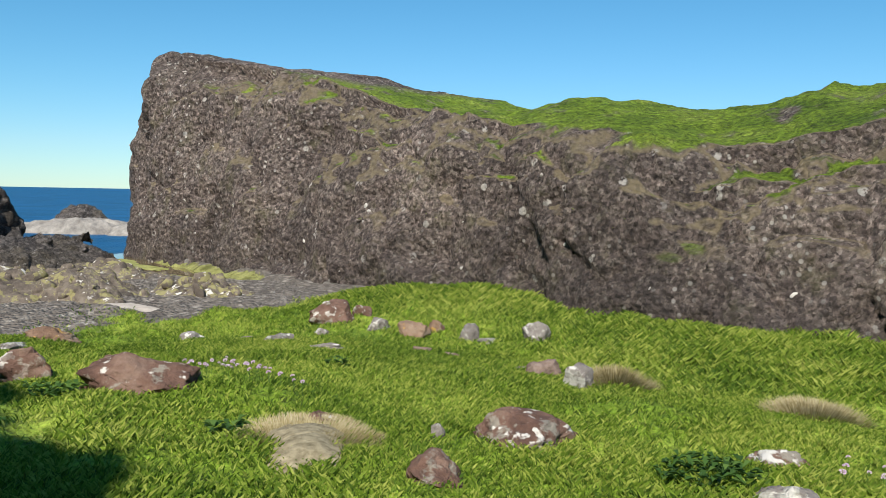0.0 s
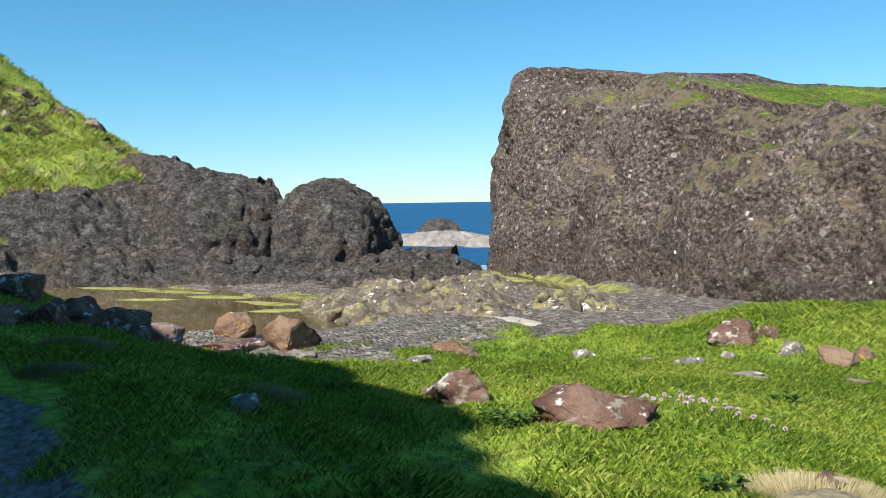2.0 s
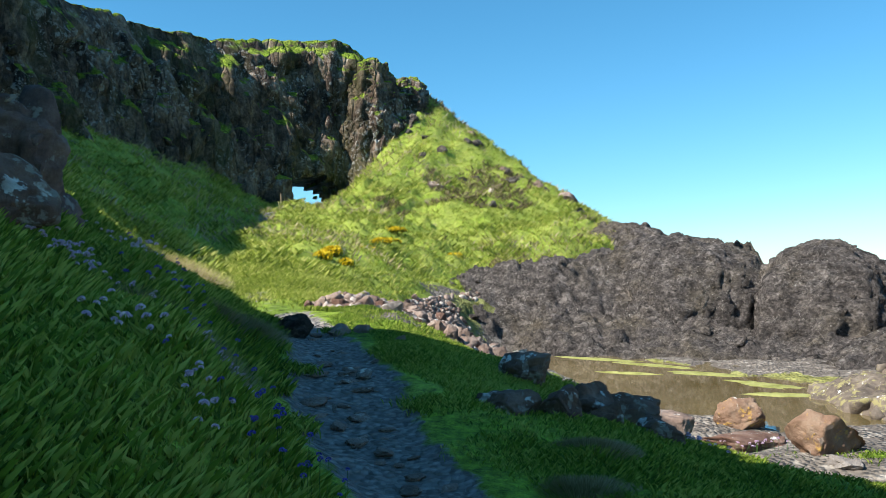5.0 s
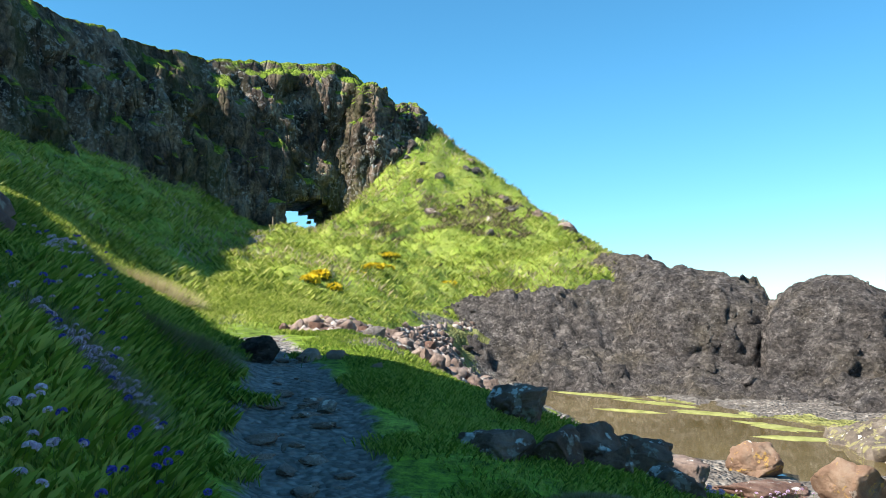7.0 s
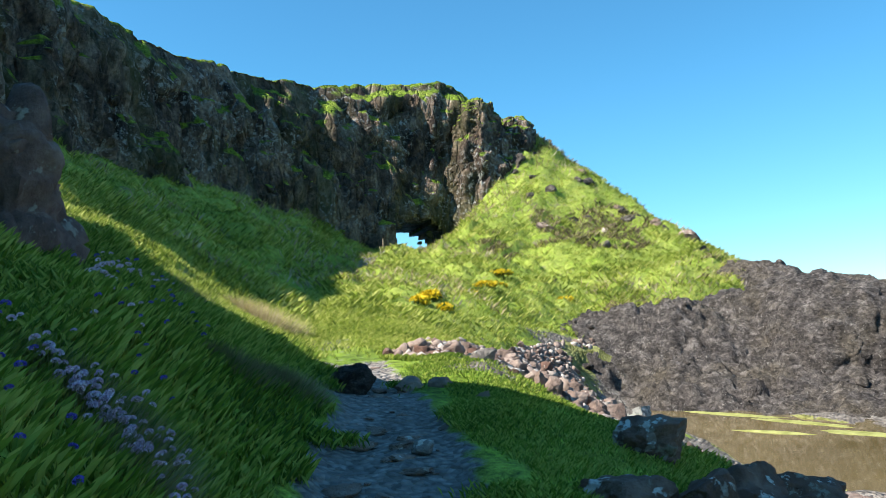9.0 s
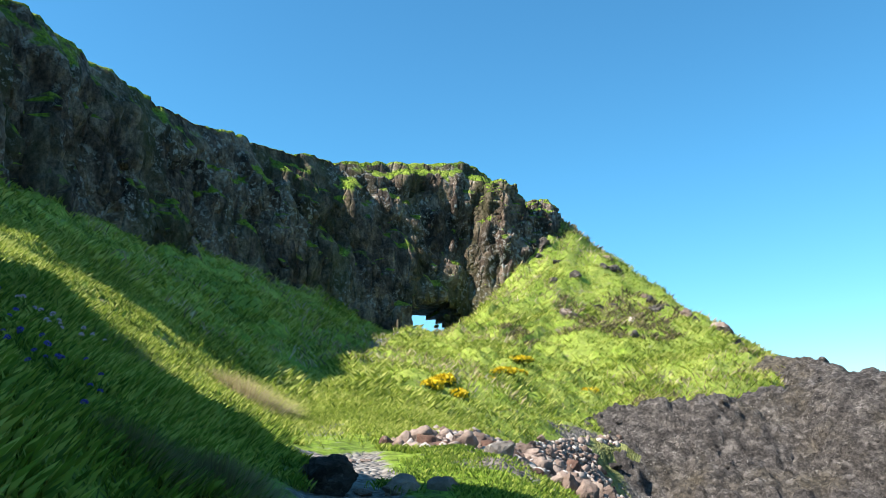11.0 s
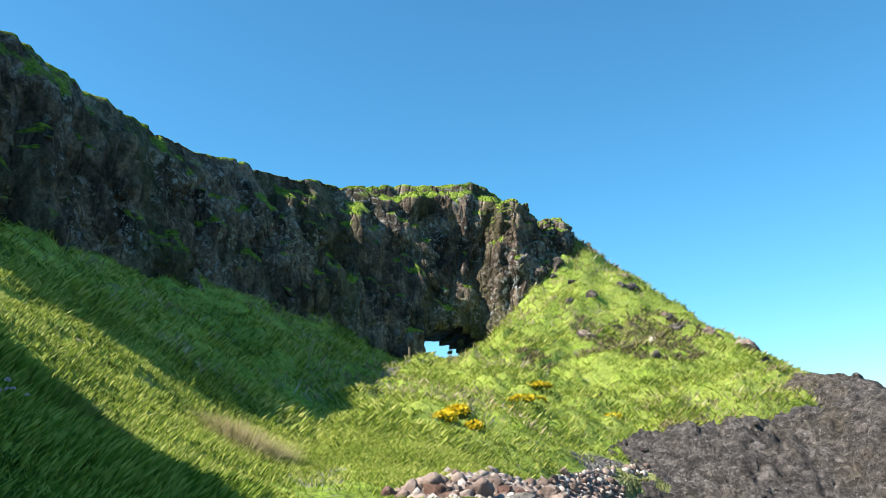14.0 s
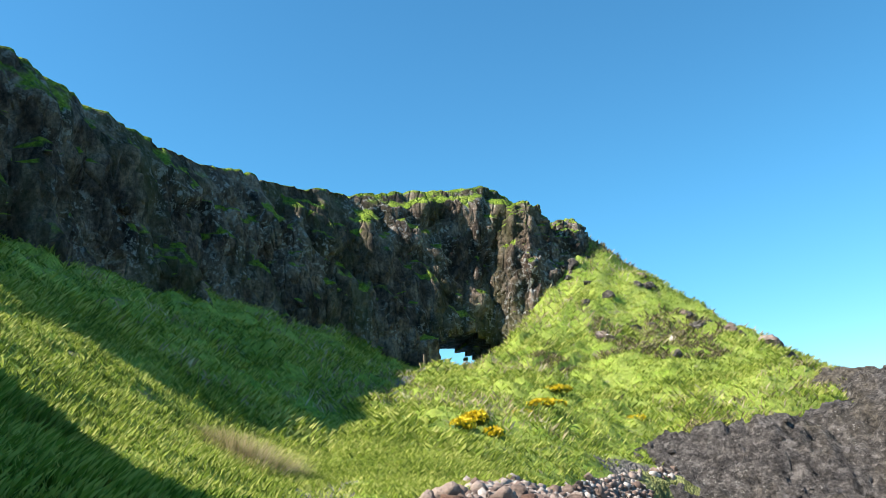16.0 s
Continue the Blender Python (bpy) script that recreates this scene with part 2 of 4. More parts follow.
def make_ground():
    m = Nodes("turf and soil", 0.95)
    grass = turf(m)
    dry = m.calc("MULTIPLY", m.attr("dry"), m.ramp(m.grain(0.7, 5, 0.7), (0.35, 0.15), (0.62, 0.8)))
    heath = m.calc("MULTIPLY", m.attr("dry"), m.ramp(m.grain(1.5, 6, 0.72), (0.57, 0.0), (0.66, 0.85)))
    grass = m.mix(dry, grass, m.ramp(m.grain(5, 5, 0.75), (0.3, (0.17, 0.20, 0.035)), (0.7, (0.42, 0.47, 0.11))))
    grass = m.mix(heath, grass, m.ramp(m.grain(12, 4, 0.7), (0.35, (0.09, 0.075, 0.04)), (0.65, (0.30, 0.25, 0.16))))
    stone = m.ramp(m.lumps(16, "Color"), (0.2, (0.17, 0.155, 0.145)), (0.8, (0.34, 0.315, 0.29)))
    stone = m.mix(m.ramp(m.lumps(16), (0.0, 0.0), (0.75, 0.55)), stone, (0.10, 0.085, 0.07))
    shingle = m.ramp(m.lumps(7, "Color"), (0.1, (0.12, 0.10, 0.085)), (0.5, (0.21, 0.18, 0.15)), (0.9, (0.38, 0.34, 0.29)))
    shingle = m.mix(m.ramp(m.lumps(7), (0.1, 0.0), (0.8, 0.7)), shingle, (0.09, 0.08, 0.07))
    ragged = m.calc("MULTIPLY", m.calc("SUBTRACT", m.grain(3.5, 5, 0.7), 0.5), 1.5)
    t = m.ramp(m.calc("ADD", m.attr("trail"), ragged), (0.42, 0.0), (0.62, 1.0))
    s = m.ramp(m.calc("ADD", m.attr("shore"), ragged), (0.45, 0.0), (0.6, 1.0))
    w = m.ramp(m.calc("ADD", m.attr("weed"), m.calc("MULTIPLY", ragged, 1.4)), (0.42, 0.0), (0.6, 1.0))
    c = m.mix(t, grass, stone)
    c = m.mix(s, c, shingle)
    c = m.mix(w, c, m.ramp(m.grain(3, 4), (0.35, (0.13, 0.13, 0.035)), (0.65, (0.34, 0.34, 0.12))))
    bump = m.mix(m.calc("MAXIMUM", s, t), m.grain(14, 5, 0.7), m.ramp(m.lumps(12), (0.0, 1.0), (0.7, 0.0)))
    return m.done(c, bump, 0.07, 0.9)


def make_stack_rock():
    m = Nodes("purple conglomerate", 0.92)
    base = m.ramp(m.grain(0.5, 6, 0.65), (0.3, (0.105, 0.080, 0.070)), (0.5, (0.185, 0.138, 0.118)), (0.68, (0.25, 0.20, 0.165)))
    clast = m.ramp(m.lumps(9, "Color"), (0.15, (0.07, 0.055, 0.048)), (0.5, (0.185, 0.145, 0.122)), (0.85, (0.36, 0.30, 0.25)))
    c = m.mix(0.55, base, clast)
    c = m.mix(1.0, c, m.ramp(m.grain(5, 7, 0.8), (0.36, 0.5), (0.64, 1.5)), "MULTIPLY")
    c = m.mix(1.0, c, m.ramp(m.lumps(17, "Color"), (0.1, 0.45), (0.9, 1.5)), "MULTIPLY")
    c = m.mix(m.ramp(m.grain(0.8, 5, 0.7, m.scaled((1.0, 1.0, 0.3))), (0.52, 0.0), (0.68, 0.4)), c, (0.06, 0.05, 0.047))
    c = m.mix(m.ramp(m.grain(1.1, 5, 0.7), (0.55, 0.0), (0.72, 0.65)), c, (0.17, 0.155, 0.075))
    c = m.mix(1.0, c, m.ramp(m.grain(0.22, 4, 0.6, m.scaled((1.0, 1.0, 0.6))), (0.35, 0.76), (0.65, 1.35)), "MULTIPLY")
    white = m.calc("MULTIPLY", m.ramp(m.lumps(4.6), (0.17, 1.0), (0.26, 0.0)), m.ramp(m.lumps(4.6, "Color"), (0.46, 0.0), (0.5, 1.0)))
    white = m.calc("MULTIPLY", white, m.ramp(m.grain(0.35, 3), (0.46, 0.06), (0.6, 1.0)))
    big = m.calc("MULTIPLY", m.ramp(m.lumps(1.9), (0.17, 1.0), (0.22, 0.0)), m.ramp(m.lumps(1.9, "Color"), (0.62, 0.0), (0.66, 1.0)))
    white = m.calc("MAXIMUM", white, m.calc("MULTIPLY", big, m.ramp(m.grain(6, 4, 0.7), (0.42, 0.0), (0.5, 1.0))))
    c = m.mix(white, c, (0.66, 0.61, 0.54))
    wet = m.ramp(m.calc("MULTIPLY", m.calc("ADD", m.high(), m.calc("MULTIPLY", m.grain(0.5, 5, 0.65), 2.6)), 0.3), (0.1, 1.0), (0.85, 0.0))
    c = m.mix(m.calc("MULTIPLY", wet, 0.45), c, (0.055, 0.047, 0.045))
    green = m.ramp(m.calc("ADD", m.up(), m.calc("MULTIPLY", m.calc("SUBTRACT", m.grain(0.8, 4), 0.5), 0.7)), (0.80, 0.0), (0.90, 1.0))
    shelf = m.calc("MULTIPLY", m.ramp(m.high(), (0.0, 0.0), (1.0, 1.0)), m.ramp(m.calc("SUBTRACT", m.calc("ADD", 5.1, m.grain(0.6, 3)), m.high()), (0.0, 0.0), (0.5, 1.0)))
    lip = m.ramp(m.calc("ADD", m.up(), m.calc("MULTIPLY", m.calc("SUBTRACT", m.grain(1.4, 4), 0.5), 0.6)), (0.58, 0.0), (0.68, 0.9), (0.84, 0.0))
    c = m.mix(m.calc("MULTIPLY", lip, shelf), c, (0.34, 0.27, 0.16))
    c = m.mix(m.calc("MULTIPLY", green, shelf), c, turf(m))
    rough = m.calc("ADD", m.ramp(m.lumps(5.5), (0.0, 1.0), (0.8, 0.0)), m.calc("MULTIPLY", m.grain(13, 6, 0.75), 1.2))
    return m.done(c, rough, 0.2, 1.0)


def make_dark_rock():
    m = Nodes("black basalt", 0.85)
    c = m.ramp(m.grain(2.6, 8, 0.78), (0.34, (0.035, 0.030, 0.028)), (0.5, (0.125, 0.108, 0.098)), (0.66, (0.29, 0.255, 0.23)))
    c = m.mix(m.ramp(m.grain(0.45, 5, 0.65), (0.48, 0.0), (0.66, 0.6)), c, m.ramp(m.grain(7, 5, 0.75), (0.35, (0.085, 0.068, 0.045)), (0.65, (0.26, 0.215, 0.15))))
    c = m.mix(1.0, c, m.ramp(m.lumps(13, "Color"), (0.1, 0.6), (0.9, 1.4)), "MULTIPLY")
    pale = m.calc("MULTIPLY", m.ramp(m.grain(9, 5, 0.7), (0.60, 0.0), (0.64, 1.0)), m.ramp(m.grain(0.7, 3), (0.48, 0.0), (0.58, 1.0)))
    c = m.mix(m.calc("MULTIPLY", pale, 0.75), c, (0.46, 0.43, 0.38))
    crack = m.ramp(m.grain(3.0, 6, 0.72, m.scaled((1.0, 1.0, 2.2)), 1.2), (0.38, 0.0), (0.5, 1.0))
    c = m.mix(0.55, c, m.mix(crack, (0.02, 0.018, 0.017), c))
    bump = m.calc("ADD", m.calc("MULTIPLY", crack, 0.5), m.calc("MULTIPLY", m.grain(7, 8, 0.8), 1.8))
    return m.done(c, bump, 0.12, 1.0)


def make_cliff_rock():
    m = Nodes("cliff basalt and turf", 0.92)
    tall = m.scaled((1.0, 1.0, 0.5))
    c = m.ramp(m.grain(0.9, 6, 0.68, tall), (0.36, (0.03, 0.021, 0.016)), (0.49, (0.125, 0.088, 0.066)), (0.64, (0.36, 0.27, 0.20)))
    c = m.mix(1.0, c, m.ramp(m.grain(6, 6, 0.8), (0.36, 0.5), (0.64, 1.5)), "MULTIPLY")
    c = m.mix(m.ramp(m.grain(0.22, 4, 0.6, tall), (0.48, 0.0), (0.64, 0.6)), c, (0.09, 0.10, 0.03))
    spots = m.calc("MULTIPLY", m.ramp(m.grain(3.5, 6, 0.75), (0.53, 0.0), (0.58, 1.0)), m.ramp(m.grain(0.3, 3), (0.46, 0.0), (0.56, 1.0)))
    c = m.mix(m.calc("MULTIPLY", spots, 0.7), c, (0.50, 0.49, 0.45))
    green = m.ramp(m.calc("ADD", m.up(), m.calc("MULTIPLY", m.calc("SUBTRACT", m.grain(0.5, 5, 0.65), 0.5), 0.8)), (0.50, 0.0), (0.62, 1.0))
    c = m.mix(green, c, turf(m))
    crack = m.ramp(m.lumps(1.5, feature="DISTANCE_TO_EDGE", place=m.scaled((1.0, 1.0, 0.35))), (0.0, 0.0), (0.12, 1.0))
    bump = m.calc("ADD", m.calc("MULTIPLY", crack, 0.7), m.grain(4, 6, 0.75))
    return m.done(c, bump, 0.4, 1.0)


def make_boulder(name, dark, mid, pale, lichen, lichen_amount, white_amount):
    m = Nodes(name, 0.9)
    info = m.node("ObjectInfo").outputs["Random"]
    c = m.ramp(m.grain(2.6, 6, 0.7), (0.28, dark), (0.5, mid), (0.72, pale))
    c = m.mix(m.ramp(m.calc("ADD", m.grain(4.5, 5, 0.65), m.calc("MULTIPLY", info, 0.06)), (0.66 - lichen_amount, 0.0), (0.72 - lichen_amount, 0.9)), c, lichen)
    top = m.ramp(m.up(), (0.2, 0.25), (0.8, 1.0))
    white = m.ramp(m.calc("ADD", m.grain(5.5, 4, 0.6), m.calc("MULTIPLY", m.calc("SUBTRACT", info, 0.5), 0.1)), (0.66 - white_amount, 0.0), (0.70 - white_amount, 1.0))
    c = m.mix(m.calc("MULTIPLY", white, top), c, (0.66, 0.63, 0.57))
    bump = m.calc("ADD", m.grain(9, 6, 0.75), m.calc("MULTIPLY", m.grain(30, 3, 0.7), 0.4))
    return m.done(c, bump, 0.05, 0.9)


def make_blade(name, low, mid, high, through=0.35):
    """Leaves and blades: each island has its own shade."""
    m = Nodes(name, 0.6)
    isle = m.place.node.outputs["Random Per Island"]
    wide = m.grain(0.45, 4, 0.6)
    c = m.ramp(m.calc("ADD", m.calc("MULTIPLY", isle, 0.7), m.calc("SUBTRACT", wide, 0.35)), (0.15, low), (0.5, mid), (0.85, high))
    m.done(c)
    thin = m.node("BsdfTranslucent")
    m.link(c, thin.inputs["Color"])
    both = m.node("MixShader")
    both.inputs[0].default_value = through
    m.link(m.shader.outputs[0], both.inputs[1]).link(thin.outputs[0], both.inputs[2])
    m.link(both.outputs[0], m.tree.nodes["Material Output"].inputs["Surface"])
    return m.mat


def make_water(name, deep, rough, wave, height, see=0.0):
    m = Nodes(name, rough)
    m.shader.inputs["IOR"].default_value = 1.33
    m.shader.inputs["Specular IOR Level"].default_value = 0.5
    m.shader.inputs["Transmission Weight"].default_value = see
    n = m.grain(wave, 5, 0.6, m.scaled((1.0, 0.45, 1.0)))
    c = m.mix(m.ramp(m.grain(wave * 0.12, 4), (0.4, 0.0), (0.65, 1.0)), deep, tuple(v * 1.5 for v in deep))
    return m.done(c, n, height, 0.6)


def make_plain(name, a, b, scale=8.0, rough=0.85):
    m = Nodes(name, rough)
    return m.done(m.ramp(m.grain(scale, 5, 0.65), (0.3, a), (0.7, b)), m.grain(scale * 3, 4, 0.7), 0.01, 0.6)


GROUND, STACK, DARK, CLIFF = make_ground(), make_stack_rock(), make_dark_rock(), make_cliff_rock()
SHELF = make_boulder("brown tidal shelf rock", (0.05, 0.042, 0.036), (0.15, 0.12, 0.095), (0.27, 0.23, 0.18), (0.30, 0.27, 0.12), 0.10, 0.03)
REDROCK = make_boulder("dark red cliff rock", (0.06, 0.038, 0.034), (0.16, 0.10, 0.085), (0.28, 0.2, 0.17), (0.32, 0.29, 0.25), 0.03, 0.0)
RED = make_boulder("red sandstone", (0.07, 0.038, 0.030), (0.165, 0.095, 0.070), (0.28, 0.19, 0.145), (0.30, 0.27, 0.22), 0.07, 0.09)
ORANGE = make_boulder("orange-lichened stone", (0.13, 0.075, 0.05), (0.24, 0.15, 0.10), (0.33, 0.25, 0.18), (0.50, 0.31, 0.08), 0.06, 0.04)
GREY = make_boulder("grey lichened stone", (0.10, 0.085, 0.075), (0.21, 0.185, 0.165), (0.33, 0.30, 0.27), (0.42, 0.41, 0.36), 0.08, 0.07)
BROWN = make_boulder("brown beach stone", (0.09, 0.06, 0.048), (0.23, 0.165, 0.132), (0.40, 0.315, 0.26), (0.38, 0.33, 0.28), 0.03, 0.0)
def make_rubble():
    m = Nodes("mixed brown rubble", 0.9)
    c = m.ramp(m.place.node.outputs["Random Per Island"], (0.0, (0.10, 0.065, 0.05)), (0.4, (0.24, 0.165, 0.13)), (0.75, (0.36, 0.29, 0.245)), (1.0, (0.5, 0.45, 0.4)))
    c = m.mix(1.0, c, m.ramp(m.grain(9, 5, 0.7), (0.3, 0.6), (0.7, 1.3)), "MULTIPLY")
    return m.done(c, m.grain(20, 5, 0.7), 0.03, 0.8)


RUBBLE = make_rubble()
BLADE = make_blade("grass blade", (0.06, 0.115, 0.012), (0.18, 0.275, 0.026), (0.43, 0.47, 0.10), 0.35)
HILL_BLADE = make_blade("rough hill grass", (0.10, 0.15, 0.018), (0.29, 0.36, 0.045), (0.56, 0.55, 0.16), 0.45)
HEATH = make_blade("brown heath", (0.07, 0.06, 0.025), (0.16, 0.13, 0.06), (0.32, 0.26, 0.15), 0.2)
STRAW = make_blade("dry grass", (0.20, 0.16, 0.07), (0.34, 0.28, 0.14), (0.48, 0.42, 0.26), 0.2)
LEAF = make_blade("broad leaf", (0.03, 0.07, 0.015), (0.06, 0.13, 0.025), (0.11, 0.19, 0.04), 0.25)
PINK = make_blade("pink petals", (0.55, 0.36, 0.55), (0.70, 0.52, 0.68), (0.85, 0.74, 0.83), 0.25)
BLUE = make_blade("blue petals", (0.07, 0.06, 0.36), (0.12, 0.10, 0.48), (0.2, 0.16, 0.58), 0.25)
GORSE = make_blade("yellow gorse flower", (0.50, 0.36, 0.01), (0.68, 0.50, 0.015), (0.80, 0.62, 0.03), 0.2)
WEED = make_plain("yellow-green sea weed", (0.15, 0.16, 0.035), (0.36, 0.36, 0.13), 2.5)
PALE = make_plain("pale wave-washed rock", (0.15, 0.135, 0.12), (0.36, 0.33, 0.29), 1.6)
QUARTZ = make_plain("pale quartz stone", (0.45, 0.41, 0.36), (0.66, 0.62, 0.56), 6.0)
SAND = make_plain("pale dry sand", (0.36, 0.31, 0.26), (0.52, 0.46, 0.40), 4.0)
DRY = make_plain("dry earth and straw", (0.13, 0.105, 0.06), (0.38, 0.325, 0.21), 14.0)
WOOD = make_plain("weathered wood", (0.12, 0.09, 0.06), (0.22, 0.17, 0.12), 12.0)
SEA = make_water("deep blue sea", (0.008, 0.065, 0.15), 0.45, 1.1, 0.5)
SEA.node_tree.nodes["Principled BSDF"].inputs["Specular IOR Level"].default_value = 0.2
POOL = make_water("brown pool water", (0.13, 0.098, 0.042), 0.015, 2.0, 0.003)
POOL.node_tree.nodes["Principled BSDF"].inputs["IOR"].default_value = 1.45


# ---- building ----
def mesh_of(name, verts, faces, shade=True):
    """A mesh from arrays of places and of faces with three or four corners."""
    verts, faces = np.asarray(verts, np.float32), np.asarray(faces, np.int32)
    k = faces.shape[1]
    me = bpy.data.meshes.new(name)
    me.vertices.add(len(verts))
    me.vertices.foreach_set("co", verts.ravel())
    me.loops.add(faces.size)
    me.loops.foreach_set("vertex_index", faces.ravel())
    me.polygons.add(len(faces))
    me.polygons.foreach_set("loop_start", np.arange(0, faces.size, k, dtype=np.int32))
    me.update(calc_edges=True)
    me.validate()
    if shade:
        me.polygons.foreach_set("use_smooth", np.ones(len(me.polygons), bool))
    return me


def solid(name, verts, faces, material, parent=None, label="", shade=True):
    me = mesh_of(name, verts, faces, shade)
    me.materials.append(material)
    ob = new(name, me)
    if parent:
        ob.parent = parent
    if label:
        ob["label"] = label
    return ob


def grid_faces(rows, cols, keep=None):
    i, j = np.meshgrid(np.arange(rows - 1), np.arange(cols - 1), indexing="ij")
    a = i * cols + j
    f = np.stack([a, a + 1, a + cols + 1, a + cols], -1).reshape(-1, 4)
    return f if keep is None else f[keep.reshape(-1)]


def normals_of(p):
    """Unit normals of a grid of places (rows, cols, 3)."""
    n = np.cross(np.gradient(p, axis=0), np.gradient(p, axis=1))
    return n / np.maximum(np.linalg.norm(n, axis=-1, keepdims=True), 1e-9)


def add_mask(me, name, values):
    a = me.attributes.new(name, "FLOAT", "POINT")
    a.data.foreach_set("value", np.asarray(values, np.float32).ravel())


# the ground, in three rings of one sheet: fine near the trail, coarse far off
def steps(a, b, size):
    return np.linspace(a, b, int(round((b - a) / size)) + 1)


xs = np.concatenate([steps(-80, -52, 0.5)[:-1], steps(-52, -16, 0.16)[:-1], steps(-16, 3, 0.08)[:-1], steps(3, 26, 0.4)])
ys = np.concatenate([steps(-22, -4, 0.6)[:-1], steps(-4, 12, 0.08)[:-1], steps(12, 26, 0.14)[:-1], steps(26, 60, 0.35)])
gx, gy = np.meshgrid(xs, ys, indexing="ij")
gz = ground_height(gx, gy)
td, tside, _, tfar = along(TRAIL, gx, gy)
trail_half = 0.27 + 0.12 * vnoise(gx * 0.5, gy * 0.5, gx * 0, 3) + 0.08 * smooth(-7, -9, gx) * smooth(-16, -12, gx) - 0.1 * smooth(-14, -20, gx)
trail = np.clip(1 - (td - trail_half) / 0.4, 0, 1) * smooth(-50, -46, gx)
trail = np.where(gx < -16, trail * (0.35 + 0.45 * (vnoise(gx * 0.25, gy * 0.25, gx * 0, 8) > -0.1)), trail)
gz = gz - 0.05 * smooth(0.4, 0.9, trail) + 0.02 * trail * fbm(gx * 4, gy * 4, gx * 0, 3, 51)
pd = pool_depth(gx, gy)
low_shore = smooth(-0.62, -0.8, gz + 0.25 * fbm(gx * 0.4, gy * 0.4, gx * 0, 3, 77))
shore = np.maximum(low_shore * smooth(-5.0, -7.5, gx), np.maximum(smooth(-1.4, -0.3, pd), beyond_turf(gx, gy)))
bank_strip = np.clip(smooth(0.5, 1.3, td) * smooth(6.5, 3.5, td + 0.8 * fbm(gx * 0.8, gy * 0.8, gx * 0, 3, 5)), 0, 1) * (tside < 0) * smooth(-11, -12.5, gx) * smooth(-19.5, -17.5, gx)
below = rubble_band(gx, gy)
shore = np.maximum(np.maximum(shore, bank_strip * (below > -1.0)), smooth(-0.2, 0.3, below) * smooth(6.5, 5.0, below) * np.where(gx > -21, smooth(1.7, 1.4, gz), smooth(1.1, 0.8, gz)))
weed = smooth(-0.75, -0.2, pd) * smooth(0.8, 0.1, pd)
ground = solid("ground", np.stack([gx, gy, gz], -1).reshape(-1, 3), grid_faces(len(xs), len(ys))[:, ::-1], GROUND)
add_mask(ground.data, "trail", trail)
add_mask(ground.data, "shore", shore)
add_mask(ground.data, "weed", weed)
add_mask(ground.data, "dry", smooth(-12, -24, gx))
tagged(ground, "green sea turf with a worn gravel trail and shingle", "ground", kind="structure")

# the land goes on behind the walker
far_land = solid("ground_inland", np.array([(-400, -22, 0), (26, -22, 0), (300, -22, 0), (300, -400, 0), (-400, -400, 0)], float)[[0, 1, 2, 3, 4]],
                 np.array([(0, 1, 4), (1, 2, 3), (1, 3, 4)])[:, ::-1], GROUND)
far_land.location.z = 3.0
tagged(far_land, "plain turf inland behind the cliff", "ground", kind="structure")

# sea, and its bed
sx = np.concatenate([-np.geomspace(4800, 40, 40), np.linspace(-36, 60, 60), np.geomspace(64, 4800, 36)])
sy = np.concatenate([np.linspace(20, 90, 80), np.geomspace(94, 4900, 60)])
px, py = np.meshgrid(sx, sy, indexing="ij")
pz = -1.85 + 0.06 * fbm(px * 0.25, py * 0.5, px * 0, 3, 41)
sea = tagged(solid("sea", np.stack([px, py, pz], -1).reshape(-1, 3), grid_faces(len(sx), len(sy))[:, ::-1], SEA), "deep blue open sea with small waves", "sea", kind="structure")


def pool(name, x0, x1, y0, y1, z, label):
    ax, ay = steps(x0, x1, 0.3), steps(y0, y1, 0.3)
    qx, qy = np.meshgrid(ax, ay, indexing="ij")
    c = pool_depth(qx, qy) > -1.3
    keep = c[:-1, :-1] | c[1:, :-1] | c[:-1, 1:] | c[1:, 1:]
    f = grid_faces(len(ax), len(ay), keep)[:, ::-1]
    used, back = np.unique(f, return_inverse=True)
    v = np.stack([qx, qy, np.full(qx.shape, z)], -1).reshape(-1, 3)[used]
    ob = solid(name, v, back.reshape(-1, 4), POOL)
    ob.visible_shadow = False
    return tagged(ob, label, "pool", kind="structure")


pool("pool_water", -30, -8, 14, 26, -1.2, "shallow clear tide pool with brown bed")
pool("pool_water_far", -16, -3, 20.5, 36, -1.22, "narrow green tide pool under the rock wall")


# ---- rock walls ----
def rock_block(seed, size, detail=4):
    """An angular stone: a ball cut by flat faces, then roughened. Its foot is at z = 0."""
    rng = np.random.RandomState(seed)
    bm = bmesh.new()
    bmesh.ops.create_icosphere(bm, subdivisions=detail, radius=1.0)
    v = np.array([q.co[:] for q in bm.verts])
    f = np.array([[q.index for q in t.verts] for t in bm.faces])
    bm.free()
    for _ in range(14):
        n = rng.normal(size=3) * (1, 1, 0.8)
        n /= np.linalg.norm(n)
        over = np.maximum(v @ n - rng.uniform(0.42, 0.72), 0)
        v = v - over[:, None] * n * 0.94
    v = v / np.abs(v).max(axis=0)
    o = rng.uniform(0, 50, 3)
    n = v / np.linalg.norm(v, axis=1, keepdims=True)
    q = v * 1.5 + o
    d1, d2, _ = cells(q[:, 0] * 1.2, q[:, 1] * 1.2, q[:, 2] * 1.2, seed % 50)
    v = v + n * (0.09 * fbm(q[:, 0] * 2, q[:, 1] * 2, q[:, 2] * 2, 4, seed % 90) - 0.07 * smooth(0.1, 0, d2 - d1))[:, None]
    v[:, 2] = (v[:, 2] + 0.45) / 1.45
    return v * np.array([size[0] / 2, size[1] / 2, size[2]]), f


